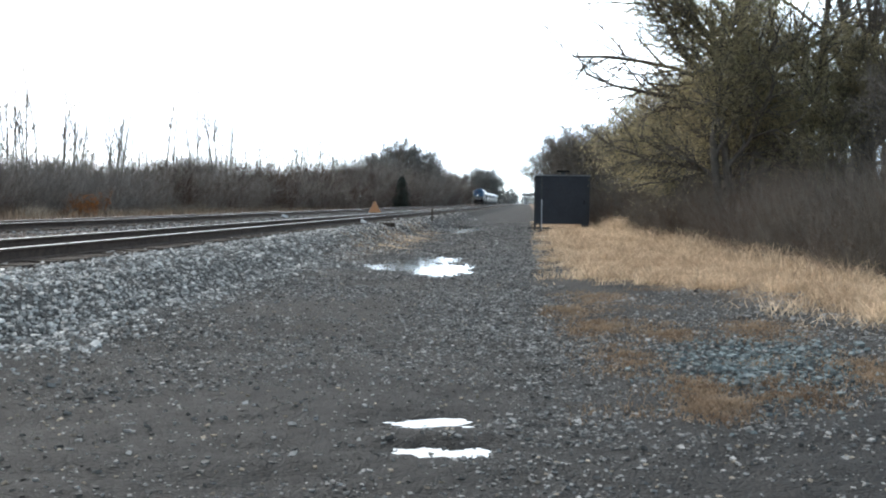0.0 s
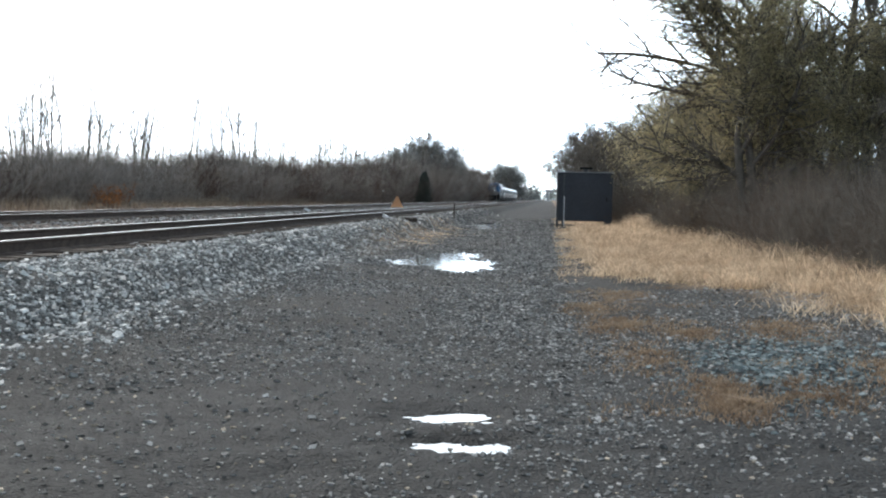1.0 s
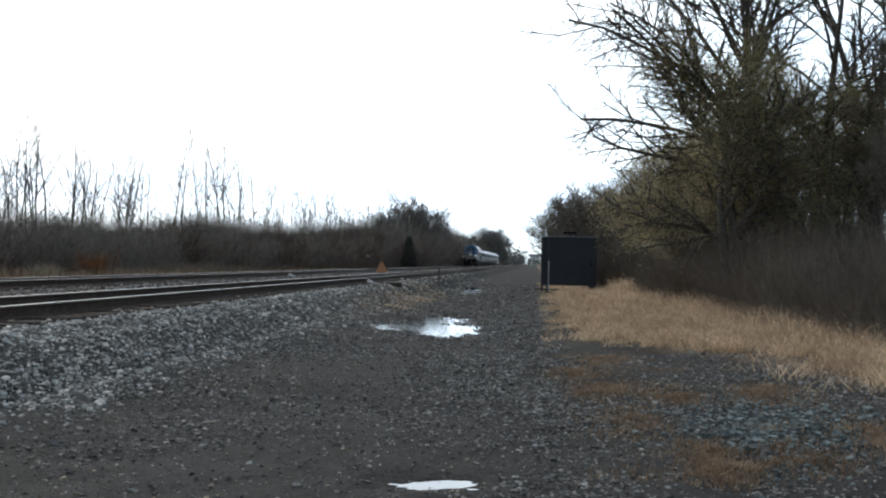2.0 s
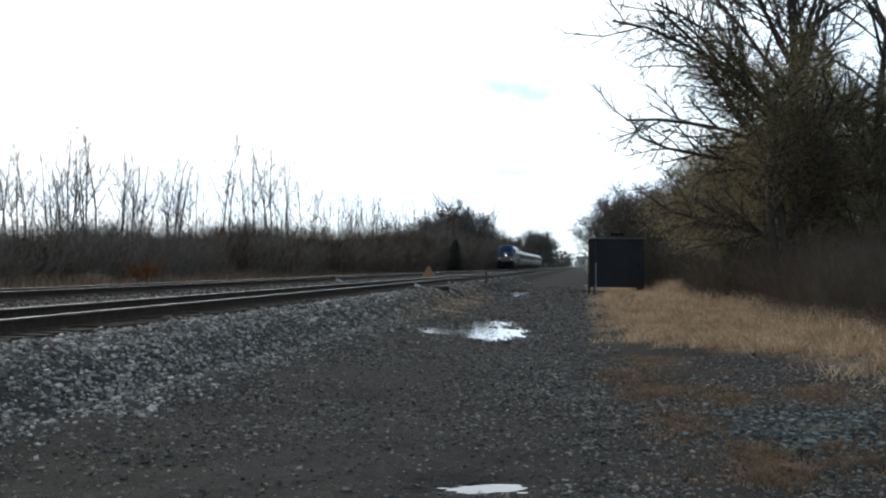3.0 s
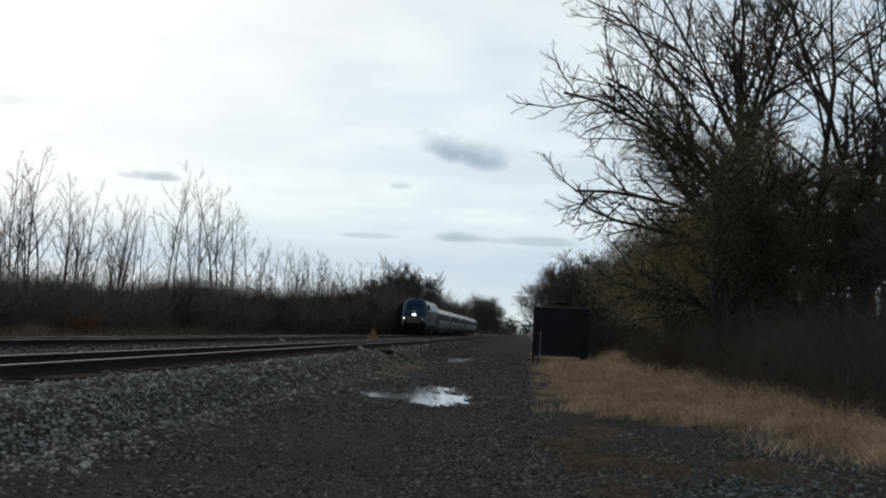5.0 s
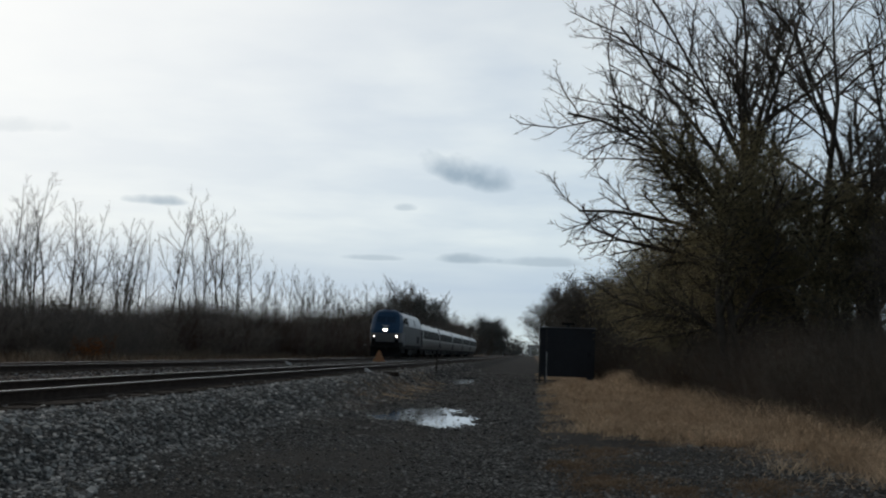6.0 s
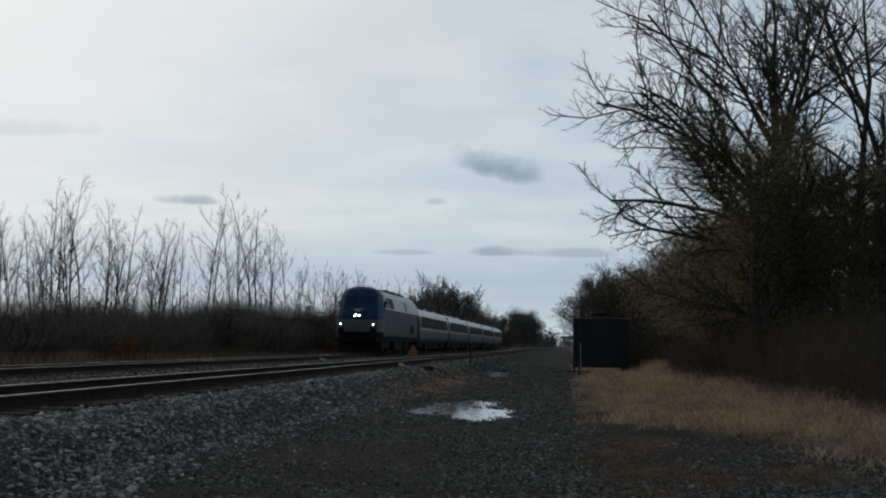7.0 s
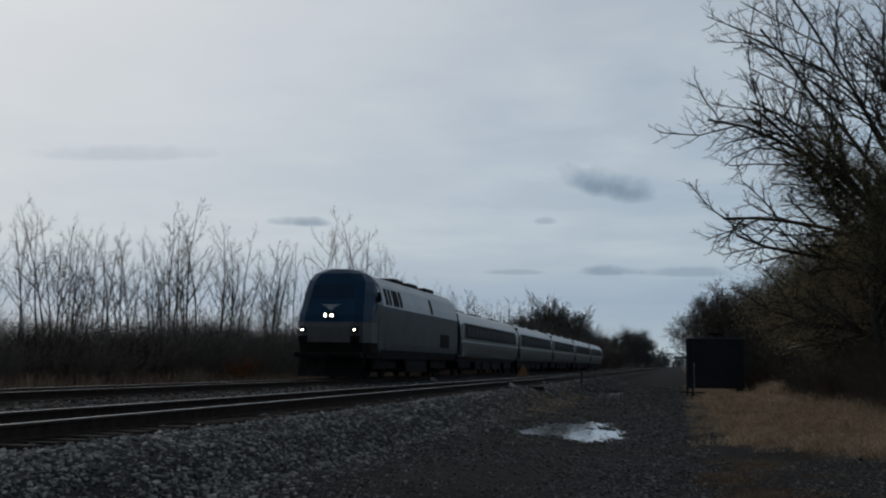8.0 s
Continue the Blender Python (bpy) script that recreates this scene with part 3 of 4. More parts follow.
    keep = r.rand(n) < np.clip(0.2 + bumpy(x, y, 1.2, 41), 0, 1)
    blades("shoulder_weeds", x[keep], y[keep], r.uniform(0.03, 0.1, keep.sum()), 0.02, GRASS, "thin dead weeds on the track shoulder", "weeds", 39, 1.2)
    n = 42000
    y = r.uniform(38, 240, n)
    x = r.uniform(-33, -17.5, n)
    keep = r.rand(n) < np.clip(0.45 + 0.5 * bumpy(x, y, 0.25, 42), 0.05, 1)
    x, y = x[keep], y[keep]
    blades("field_reeds", x, y, r.uniform(0.25, 1.0, len(x)) * lerp(x, [-33, -20, -17.5], [1.3, 0.8, 0.4]), 0.04, REED, "brown and tan dead weeds beyond the tracks", "weeds", 43, 0.4)


build_grass()


# ---- trees and brush ----
class Growth:
    """Tapered limbs as tubes: wood (thick) and twigs (thin) apart, leaves as small bent quads."""

    def __init__(self, seed):
        self.r = random.Random(seed)
        self.wood, self.twig, self.leaf = ([], []), ([], []), ([], [])

    def limb(self, pts, r0, r1, n, store):
        V, F = store
        o = len(V)
        m = len(pts)
        for k, p in enumerate(pts):
            d = (pts[min(k + 1, m - 1)] - pts[max(k - 1, 0)]).normalized()
            u = d.orthogonal().normalized()
            w = d.cross(u)
            rad = r0 + (r1 - r0) * k / (m - 1)
            for i in range(n):
                a = i * math.tau / n
                q = p + u * (math.cos(a) * rad) + w * (math.sin(a) * rad)
                V.append((q.x, q.y, q.z))
        for k in range(m - 1):
            for i in range(n):
                j = (i + 1) % n
                F.append((o + k * n + i, o + k * n + j, o + k * n + n + j, o + k * n + n + i))

    def jitter(self, s):
        r = self.r
        return Vector((r.gauss(0, s), r.gauss(0, s), r.gauss(0, s)))

    def path(self, a, d, length, seg, wobble, lift):
        pts, p = [a], a
        for k in range(seg):
            d = (d + self.jitter(wobble) + Vector((0, 0, lift))).normalized()
            p = p + d * (length / seg)
            pts.append(p)
        return pts, d

    def leaves(self, p, n, spread, size):
        r = self.r
        V, F = self.leaf
        for _ in range(n):
            c = p + self.jitter(spread)
            u, w = self.jitter(1).normalized() * size, self.jitter(1).normalized() * size * 0.5
            o = len(V)
            V += [tuple(c - u), tuple(c + w), tuple(c + u), tuple(c - w)]
            F.append((o, o + 1, o + 2, o + 3))

    def branch(self, a, d, length, rad, level, cfg):
        r = self.r
        seg, sides = ((6, 7), (5, 5), (4, 4), (3, 3), (3, 3), (2, 3))[min(level, 5)]
        pts, end = self.path(a, d, length, seg, cfg["wobble"], cfg["lift"][min(level, len(cfg["lift"]) - 1)])
        last = level >= cfg["levels"]
        self.limb(pts, rad, rad * (0.3 if last else 0.5), sides, self.wood if rad > cfg["thin"] else self.twig)
        if cfg.get("leaf") and level >= cfg["levels"] - 1:
            for p in pts[1:]:
                self.leaves(p, *cfg["leaf"])
        if last:
            return
        n = cfg["n"][min(level, len(cfg["n"]) - 1)]
        for k in range(n):
            t = cfg["low"][min(level, len(cfg["low"]) - 1)]
            t = t + (1 - t) * (k + r.random()) / n
            i = min(int(t * seg), seg - 1)
            p = pts[i].lerp(pts[i + 1], t * seg - i)
            along = (pts[i + 1] - pts[i]).normalized()
            side = along.orthogonal().normalized()
            side.rotate(Matrix.Rotation(k * 2.4 + r.uniform(-0.6, 0.6), 3, along))
            ang = radians(cfg["angle"]) * r.uniform(0.7, 1.25)
            nd = (along * math.cos(ang) + side * math.sin(ang)).normalized()
            self.branch(p, nd, length * cfg["ratio"] * r.uniform(0.65, 1.15) * (1.15 - 0.5 * t), max(rad * (0.62 - 0.22 * t), cfg["tip"]), level + 1, cfg)

    def thing(self, name, label, category, wood, twig, leaf=None, group=""):
        e = tagged(new(name), label, category, group)
        if self.wood[0]:
            stem = piece("stem_clump" if category == "shrub" else "trunk", mesh_from("trunk", *self.wood, wood, True), e)
            if category == "shrub":
                tagged(stem, kind="stuff")
        if self.twig[0]:
            piece("crown", mesh_from("crown", *self.twig, twig), e, "fine bare twigs")
        if self.leaf[0]:
            piece("leaves", mesh_from("leaves", *self.leaf, leaf), e, "withered leaves")
        return e


def ground_at(x, y):
    return float(height(np.array([x]), np.array([y]))[0])


def stand(ob, x, y, turn=0, size=1.0, sink=0.05):
    ob.scale = (size, size, size)
    ob.matrix_basis = pose(x, y, ground_at(x, y) - sink, 0, 0, turn) @ Matrix.Diagonal((size, size, size, 1))
    return ob


def plant(ob, x, y, turn=0, size=1.0, sink=0.05):
    c = copy_thing(ob, pose(0, 0, 0))
    return stand(c, x, y, turn, size, sink)


def bare_tree(seed, tall, label, spread=48, n=(7, 6, 6, 5, 4), levels=4, trunk=0.22, lean=(0, 0), wood=BARK, twig=TWIG, ratio=0.62, first=0.55):
    g = Growth(seed)
    cfg = dict(wobble=0.13, lift=(0.02, 0.06, 0.05, 0.04, 0.03), levels=levels, thin=0.014, tip=0.006, n=n, low=(0.28, 0.2, 0.15, 0.1), angle=spread, ratio=ratio)
    g.branch(Vector((0, 0, 0)), Vector((lean[0], lean[1], 1)).normalized(), tall * first, trunk, 0, cfg)
    return g.thing("tree", label, "tree", wood, twig)


def arching_tree(seed, label, lean, fan, limbs, size=1.0, lowest=0.3):
    """A trunk with crooked limbs that fan out, arch over and end in a lace of fine upturned twigs."""
    g = Growth(seed)
    r = g.r
    trunk, _ = g.path(Vector((0, 0, 0)), Vector((lean[0], lean[1], 1)).normalized(), 11.5 * size, 8, 0.08, 0.03)
    g.limb(trunk, 0.19, 0.035, 8, g.wood)
    cfg = dict(wobble=0.13, lift=(0.0, -0.035, 0.02, 0.07, 0.08, 0.06), levels=5, thin=0.013, tip=0.0052, n=(7, 8, 5, 3, 3), low=(0.2, 0.18, 0.15, 0.12, 0.1), angle=37, ratio=0.47)
    for k in range(limbs):
        t = lowest + (0.97 - lowest) * (k + r.random()) / limbs
        i = min(int(t * 8), 7)
        p = trunk[i].lerp(trunk[i + 1], t * 8 - i)
        a = fan[0] + r.uniform(-1, 1) * fan[1]
        up = 0.7 + 1.25 * max(0.0, t - 0.36) + r.uniform(-0.12, 0.15)
        g.branch(p, Vector((math.cos(a), math.sin(a), up)).normalized(), size * r.uniform(4.9, 6.6) * (1.2 - 0.55 * t), 0.066 * (1.25 - t * 0.75), 1, cfg)
    return g.thing("tree", label, "tree", BARK, TWIG)


def fan_tree(seed, label):
    """A short crooked trunk whose limbs fan out like a wide dome, arch over and end in a lace of fine twigs."""
    g = Growth(seed)
    r = g.r
    trunk = [Vector(p) for p in ((0.25, 0, 0), (0.1, 0, 1.6), (0.15, 0.1, 3.2), (-0.05, 0, 4.8), (0.05, 0, 6.2), (0.3, 0, 7.6))]
    g.limb(trunk, 0.23, 0.07, 9, g.wood)
    cfg = dict(wobble=0.115, lift=(0.0, -0.055, 0.015, 0.06, 0.07, 0.05), levels=5, thin=0.013, tip=0.0052, n=(7, 10, 7, 4, 2), low=(0.2, 0.16, 0.15, 0.12, 0.1), angle=38, ratio=0.44)
    limbs = 19
    for k in range(limbs):
        t = (k + 0.6 * r.random()) / limbs
        a = radians(176 - 152 * t)
        z = 4.0 + 3.4 * math.sin(math.pi * min(t, 0.9)) * r.uniform(0.6, 1.0)
        i = min(int(z / 1.55), 4)
        p = trunk[i].lerp(trunk[i + 1], min(1.0, max(0.0, (z - trunk[i].z) / (trunk[i + 1].z - trunk[i].z))))
        g.branch(p, Vector((math.cos(a), r.gauss(0, 0.42), math.sin(a) + 0.22)).normalized(), (4.6 + 2.3 * math.sin(math.pi * min(1.0, t * 1.25))) * r.uniform(0.9, 1.08), r.uniform(0.055, 0.085), 1, cfg)
    return g.thing("tree", label, "tree", BARK, TWIG)


def sapling(seed, tall, label="slender leafless tree in the brush beyond the tracks"):
    """One to three slim trunks, clear low down, with steep branches that keep to a narrow crown."""
    g = Growth(seed)
    r = g.r
    cfg = dict(wobble=0.10, lift=(0.0, 0.06, 0.06, 0.05), levels=3, thin=0.016, tip=0.0075, n=(0, 5, 3, 3), low=(0.3, 0.25, 0.2), angle=34, ratio=0.48)
    stems = (1, 2, 1, 2, 1, 1)[seed % 6]
    for k in range(stems):
        a = r.uniform(0, math.tau)
        lean = 0.03 if stems == 1 else r.uniform(0.05, 0.17)
        h = tall * (1.0 if k == 0 else r.uniform(0.72, 0.95))
        trunk, _ = g.path(Vector((0.25 * math.cos(a), 0.25 * math.sin(a), 0)), Vector((lean * math.cos(a), lean * math.sin(a), 1)).normalized(), h, 10, 0.05, 0.03)
        g.limb(trunk, 0.0072 * tall, 0.012, 6, g.wood)
        n = 9
        for m in range(n):
            t = 0.36 + 0.60 * (m + r.random()) / n
            i = min(int(t * 10), 9)
            p = trunk[i].lerp(trunk[i + 1], t * 10 - i)
            b = m * 2.4 + r.uniform(-0.5, 0.5)
            steep = r.uniform(1.0, 1.9)
            g.branch(p, Vector((math.cos(b), math.sin(b), steep)).normalized(), h * 0.30 * (1.18 - t) * r.uniform(0.7, 1.25) + 0.25, 0.0032 * tall * (1.25 - t), 1, cfg)
    return g.thing("sapling", label, "tree", TWIG_PALE, TWIG_PALE, group="saplings beyond the tracks")


def shrub(seed, tall, wide, stems, label, twig, thick=0.010, name="shrub", leaf=None, leafmat=None):
    g = Growth(seed)
    r = g.r
    for k in range(stems):
        a = Vector((r.gauss(0, wide * 0.35), r.gauss(0, wide * 0.35), 0))
        d = Vector((r.gauss(0, 0.45), r.gauss(0, 0.45), 1)).normalized()
        h = tall * r.uniform(0.45, 1.05)
        pts, e = g.path(a, d, h, 4, 0.16, -0.02)
        g.limb(pts, thick, thick * 0.5, 3, g.wood)
        for j in range(7):
            i = r.randrange(1, 4)
            p = pts[i].lerp(pts[i + 1], r.random())
            q, e = g.path(p, (d + g.jitter(0.6)).normalized(), h * r.uniform(0.18, 0.42), 2, 0.2, 0.02)
            g.limb(q, thick * 0.6, thick * 0.35, 3, g.twig)
            if leaf:
                g.leaves(q[-1], *leaf)
    return g.thing(name, label, "shrub", twig, twig, leafmat)


def far_tree(seed, tall, wide):
    g = Growth(seed)
    r = g.r
    g.limb([Vector((0, 0, 0)), Vector((0.2, 0, tall * 0.5)), Vector((0, 0, tall * 0.9))], tall * 0.02, tall * 0.006, 6, g.wood)
    for k in range(70):
        z = tall * r.uniform(0.2, 0.85)
        a = r.uniform(0, math.tau)
        l = wide * 0.5 * math.sqrt(max(0.05, 1 - ((z / tall - 0.5) / 0.55) ** 2)) * r.uniform(0.6, 1.05)
        b = Vector((0.1, 0, z * 0.85))
        tip = Vector((math.cos(a) * l, math.sin(a) * l, z + 0.1 * tall * r.random()))
        g.limb([b, b.lerp(tip, 0.5) + g.jitter(0.2), tip], tall * 0.006, tall * 0.002, 3, g.twig)
        for q in (b.lerp(tip, 0.6), b.lerp(tip, 0.8), tip):
            g.leaves(q, 30, tall * 0.05, tall * 0.016)
    return g.thing("far_tree", "distant rounded tree beside the line", "tree", BARK, TWIG, HAZED_LEAF)


def build_right_woods():
    # the large leafless tree whose limbs arch out over the verge
    big = fan_tree(5, "large leafless tree with wide arching limbs")
    stand(big, 6.4, 38.7)
    tall = arching_tree(8, "tall leafless tree rising from the thicket", (0.02, 0.0), (math.pi, 3.1), 10, 1.25, 0.5)
    stand(tall, 9.0, 40.5)
    plant(tall, 12.0, 42.0, 75, 1.0)
    plant(tall, 15.0, 46.0, 140, 0.95)
    # olive willow-like crown
    g = Growth(21)
    cfg = dict(wobble=0.12, lift=(0.05, 0.03, -0.02, -0.10), levels=3, thin=0.02, tip=0.006, n=(11, 10, 9), low=(0.2, 0.15, 0.1), angle=42, ratio=0.55, leaf=(14, 0.20, 0.0215))
    for k in range(3):
        g.branch(Vector((g.r.uniform(-0.7, 0.7), g.r.uniform(-0.7, 0.7), 0)), Vector((g.r.gauss(0, 0.22), g.r.gauss(0, 0.22), 1)).normalized(), 5.6, 0.13, 0, cfg)
    olive = g.thing("olive_tree", "spreading tree with withered olive-brown leaves", "tree", BARK, TWIG, LEAF_OLIVE)
    stand(olive, 6.9, 37.0, 0, 1.2)
    plant(olive, 9.7, 38.5, 130, 1.0)
    plant(olive, 7.6, 47.0, 220, 0.85)
    plant(olive, 6.7, 50.0, 60, 0.95)
    mid = bare_tree(13, 9.5, "leafless young tree in the roadside thicket", 42, (9, 7, 6, 5), 4, 0.11, ratio=0.58, first=0.6)
    stand(mid, 4.4, 71.0, 0, 0.8)
    r = random.Random(3)
    for x, y, s in ((1.9, 84, 0.75), (2.6, 88, 0.95), (2.4, 98, 1.05), (1.7, 104, 0.85), (3.0, 92, 1.0), (1.4, 118, 0.8), (2.0, 76, 0.6), (2.7, 72.0, 0.72), (2.9, 68.0, 0.66), (3.7, 69.5, 0.76), (3.3, 76.0, 0.8), (10.6, 41.0, 1.35), (11.9, 40.0, 1.3), (13.2, 43.0, 1.5), (9.2, 43.0, 1.5), (7.4, 41.5, 0.75), (9.6, 33.5, 0.8), (12.2, 29, 0.85), (6.9, 44, 0.8), (8.8, 38, 0.95), (11.2, 33, 0.75), (9.4, 46, 0.9), (4.6, 62, 0.78), (5.4, 56, 0.85), (6.6, 54, 0.85), (7.2, 58, 0.95), (6.2, 48, 0.8), (5.6, 50, 0.85), (5.2, 45, 0.7), (6.5, 66, 1.0), (3.6, 82, 0.85), (6.0, 78, 1.0), (9.0, 60, 1.2), (8.5, 50, 1.1), (12.0, 47, 0.9), (14.0, 42, 0.95), (13.0, 33, 0.75), (10.5, 30.0, 0.7), (4.5, 96, 1.0), (8, 92, 1.1), (3.5, 118, 1.0), (7, 130, 1.3), (12, 70, 1.0), (16, 55, 1.0)):
        plant(mid, x, y, r.uniform(0, 360), s)
    bush = shrub(41, 2.7, 2.3, 330, "dense leafless brown thicket shrub behind the dry grass", TWIG, 0.0045)
    stand(bush, 6.6, 36.0)
    red = shrub(42, 2.3, 2.2, 330, "reddish brown leafless bramble shrub", TWIG_RED, 0.0042)
    stand(red, 6.4, 30.0)
    k = 0
    for y in np.arange(21.0, 130.0, 1.9):
        front = lerp(y, [18, 22, 28, 36, 45, 60, 70, 130], [5.7, 6.0, 6.25, 6.0, 5.6, 4.9, 3.3, 2.8])
        for row in range(4 if y < 70 else 3):
            k += 1
            plant(red if (k * 7 + row) % 3 == 0 else bush, front + row * 1.5 + r.uniform(-0.3, 0.5), y + r.uniform(-0.8, 0.8), r.uniform(0, 360), r.uniform(0.5, 0.8) + (0.14 if y < 42 else 0.2) * row)


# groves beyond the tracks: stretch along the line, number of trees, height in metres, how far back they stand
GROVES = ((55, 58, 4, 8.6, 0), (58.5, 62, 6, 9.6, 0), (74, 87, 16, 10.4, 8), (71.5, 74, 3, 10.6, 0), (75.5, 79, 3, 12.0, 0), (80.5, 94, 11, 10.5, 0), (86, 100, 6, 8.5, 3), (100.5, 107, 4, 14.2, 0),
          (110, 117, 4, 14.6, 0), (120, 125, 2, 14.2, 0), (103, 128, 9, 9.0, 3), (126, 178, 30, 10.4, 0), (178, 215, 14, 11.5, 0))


def build_right_distance():
    r = random.Random(23)
    mid = next(o for o in bpy.data.objects if o.get("label") == "leafless young tree in the roadside thicket")
    for k in range(44):
        y = 134 + k * 7.0
        plant(mid, 6.4 + r.uniform(0, 2.5), y + r.uniform(-2, 2), r.uniform(0, 360), r.uniform(1.1, 1.45))
        plant(mid, 8.5 + r.uniform(0, 4), y + 3, r.uniform(0, 360), r.uniform(1.1, 1.5))
    for k in range(40):
        plant(bpy.data.objects["shrub"], 5.0 + r.uniform(-0.3, 1.0), 132 + k * 4.5, r.uniform(0, 360), r.uniform(1.2, 1.6))


def build_left_woods():
    r = random.Random(9)
    kinds = [sapling(60 + k, 10.0) for k in range(6)]
    brush = [shrub(70 + k, 3.5, 3.2, 230, "dense leafless grey-brown brush beyond the tracks", (BRUSH, BRUSH, TWIG_RED)[k], 0.0105, "brush") for k in range(3)]
    used = set()

    def put(ob, x, y, size):
        if ob.name in used:
            plant(ob, x, y, r.uniform(0, 360), size)
        else:
            used.add(ob.name)
            stand(ob, x, y, r.uniform(0, 360), size)

    y = 52.0
    while y < 330:
        line = float(lerp(y, [50, 110, 160, 250, 330], [-31, -27, -24, -21.5, -21]))
        for row in range(3):
            put(brush[r.randrange(3)], line - row * 2.6 + r.uniform(-0.8, 0.8), y + r.uniform(-1, 1), r.uniform(0.75, 1.2) * float(lerp(y, [50, 110, 160, 200, 260, 330], [0.98, 1.25, 1.55, 2.0, 2.3, 2.0])))
        y += 2.3 * float(lerp(y, [50, 150, 330], [1, 1.35, 2.0]))
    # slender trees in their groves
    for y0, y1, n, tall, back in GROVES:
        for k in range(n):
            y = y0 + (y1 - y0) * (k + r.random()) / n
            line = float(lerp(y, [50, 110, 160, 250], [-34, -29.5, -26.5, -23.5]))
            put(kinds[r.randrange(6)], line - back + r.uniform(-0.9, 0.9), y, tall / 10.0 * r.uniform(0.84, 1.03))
    # taller trees where the line closes in on the far track
    t = bare_tree(91, 11.0, "leafless roadside tree far along the line", 38, (9, 7, 6, 4), 3, 0.13, wood=BARK, twig=TWIG, ratio=0.5, first=0.7)
    used.add(t.name)
    stand(t, -21.5, 236)
    for x, y, s in ((-22, 205, 0.85), (-24, 216, 1.0), (-23, 224, 1.1), (-22.5, 246, 1.15), (-24, 252, 1.2), (-22, 262, 1.1), (-21, 275, 1.0), (-23, 285, 1.1), (-21, 300, 0.9), (-25, 232, 1.2)):
        plant(t, x, y, r.uniform(0, 360), s * 1.3)
    # a denser rounded clump among them
    clump = far_tree(92, 13.5, 9.5)
    stand(clump, -24.5, 238)
    for x, y, s in ((-27.5, 226, 0.85), (-22.6, 252, 0.98), (-25.5, 214, 0.72), (-22.0, 268, 0.8)):
        plant(clump, x, y, r.uniform(0, 360), s)
    # dark conifer
    g = Growth(95)
    g.limb([Vector((0, 0, 0)), Vector((0, 0, 3)), Vector((0, 0, 5.9))], 0.11, 0.02, 6, g.wood)
    for k in range(420):
        z = 0.25 + 5.5 * g.r.random() ** 1.3
        a = g.r.uniform(0, math.tau)
        l = (1.9 * (1 - (z / 5.95) ** 3) * (0.8 + 0.2 * math.sin(3 * a + z * 1.7)) + 0.15) * g.r.uniform(0.45, 1.12)
        d = Vector((math.cos(a), math.sin(a), -0.15))
        pts = [Vector((0, 0, z)), Vector((0, 0, z)) + d * l * 0.5, Vector((0, 0, z - 0.12)) + d * l]
        g.limb(pts, 0.02, 0.008, 3, g.twig)
        for p in pts[1:]:
            g.leaves(p, 9, 0.2, 0.10)
    fir = g.thing("conifer", "dark evergreen conifer at the edge of the brush", "tree", BARK, BARK, NEEDLE)
    stand(fir, -17.9, 172, 0, 0.8)
    plant(fir, -18.9, 178, 70, 0.7)
    # pale weed clumps before the brush
    c = shrub(98, 1.0, 1.0, 60, "pale dead weed clump beyond the far track", REED_CHIP, 0.012, "weed_clump")
    used.add(c.name)
    stand(c, -25.2, 61.0)
    for x, y, s in ((-25.8, 62.6, 0.9), (-25.5, 84.0, 1.1), (-25.0, 87.0, 1.0), (-24.6, 90.0, 1.2), (-24.0, 97.0, 0.9), (-23.0, 110.0, 1.0), (-26.0, 79.0, 0.8)):
        plant(c, x, y, r.uniform(0, 360), s)
    # orange-leaved bush in the field
    o = shrub(97, 1.3, 1.2, 30, "small bush with orange dead leaves beyond the tracks", TWIG_RED, 0.012, leaf=(5, 0.08, 0.06), leafmat=LEAF_RUST)
    stand(o, -26.2, 70.8, 0, 1.15)


build_right_woods()
build_right_distance()
build_left_woods()


def build_distance():
    a = far_tree(201, 21.0, 15)
    stand(a, -23.0, 640, 0, 1.1)
    r = random.Random(77)
    for x, y, s in ((-31, 660, 1.0), (-17.5, 670, 0.85), (-38, 640, 0.85), (-26, 700, 1.05), (-21, 620, 0.9)):
        plant(a, x, y, r.uniform(0, 360), s)
    g = Growth(202)
    for k in range(420):
        y = r.uniform(760, 1500)
        x = r.choice((-1, 1, -1)) * r.uniform(16, 160)
        if x > 0:
            x += 10
        if k > 260:
            x, y = r.uniform(-170, 140), r.uniform(1480, 1600)
        for j in range(9):
            p = Vector((x + r.gauss(0, 3), y + r.gauss(0, 3), 0.5 + abs(r.gauss(4.5, 4))))
            g.leaves(p, 9, 2.2, 1.3)
    ob = new("far_woods", mesh_from("far_woods", *g.leaf, HAZED_LEAF))
    tagged(ob, "grey-brown woods far along the line, haze in their colour", "woods", kind="stuff")
    s = Shape().box(-6, 120, 1195, 1207, 8.6, 10.4).box(-6, 120, 1194.6, 1195, 10.4, 11.4)
    b = tagged(new("road_bridge"), "pale concrete road bridge far off over the line", "bridge")
    piece("deck", s.mesh("deck", CONCRETE), b)
    for x in (-4, 22, 60):
        piece("pier", Shape().box(x, x + 2, 1197, 1205, 0.0, 8.6).mesh("pier", CONCRETE), b)


build_distance()


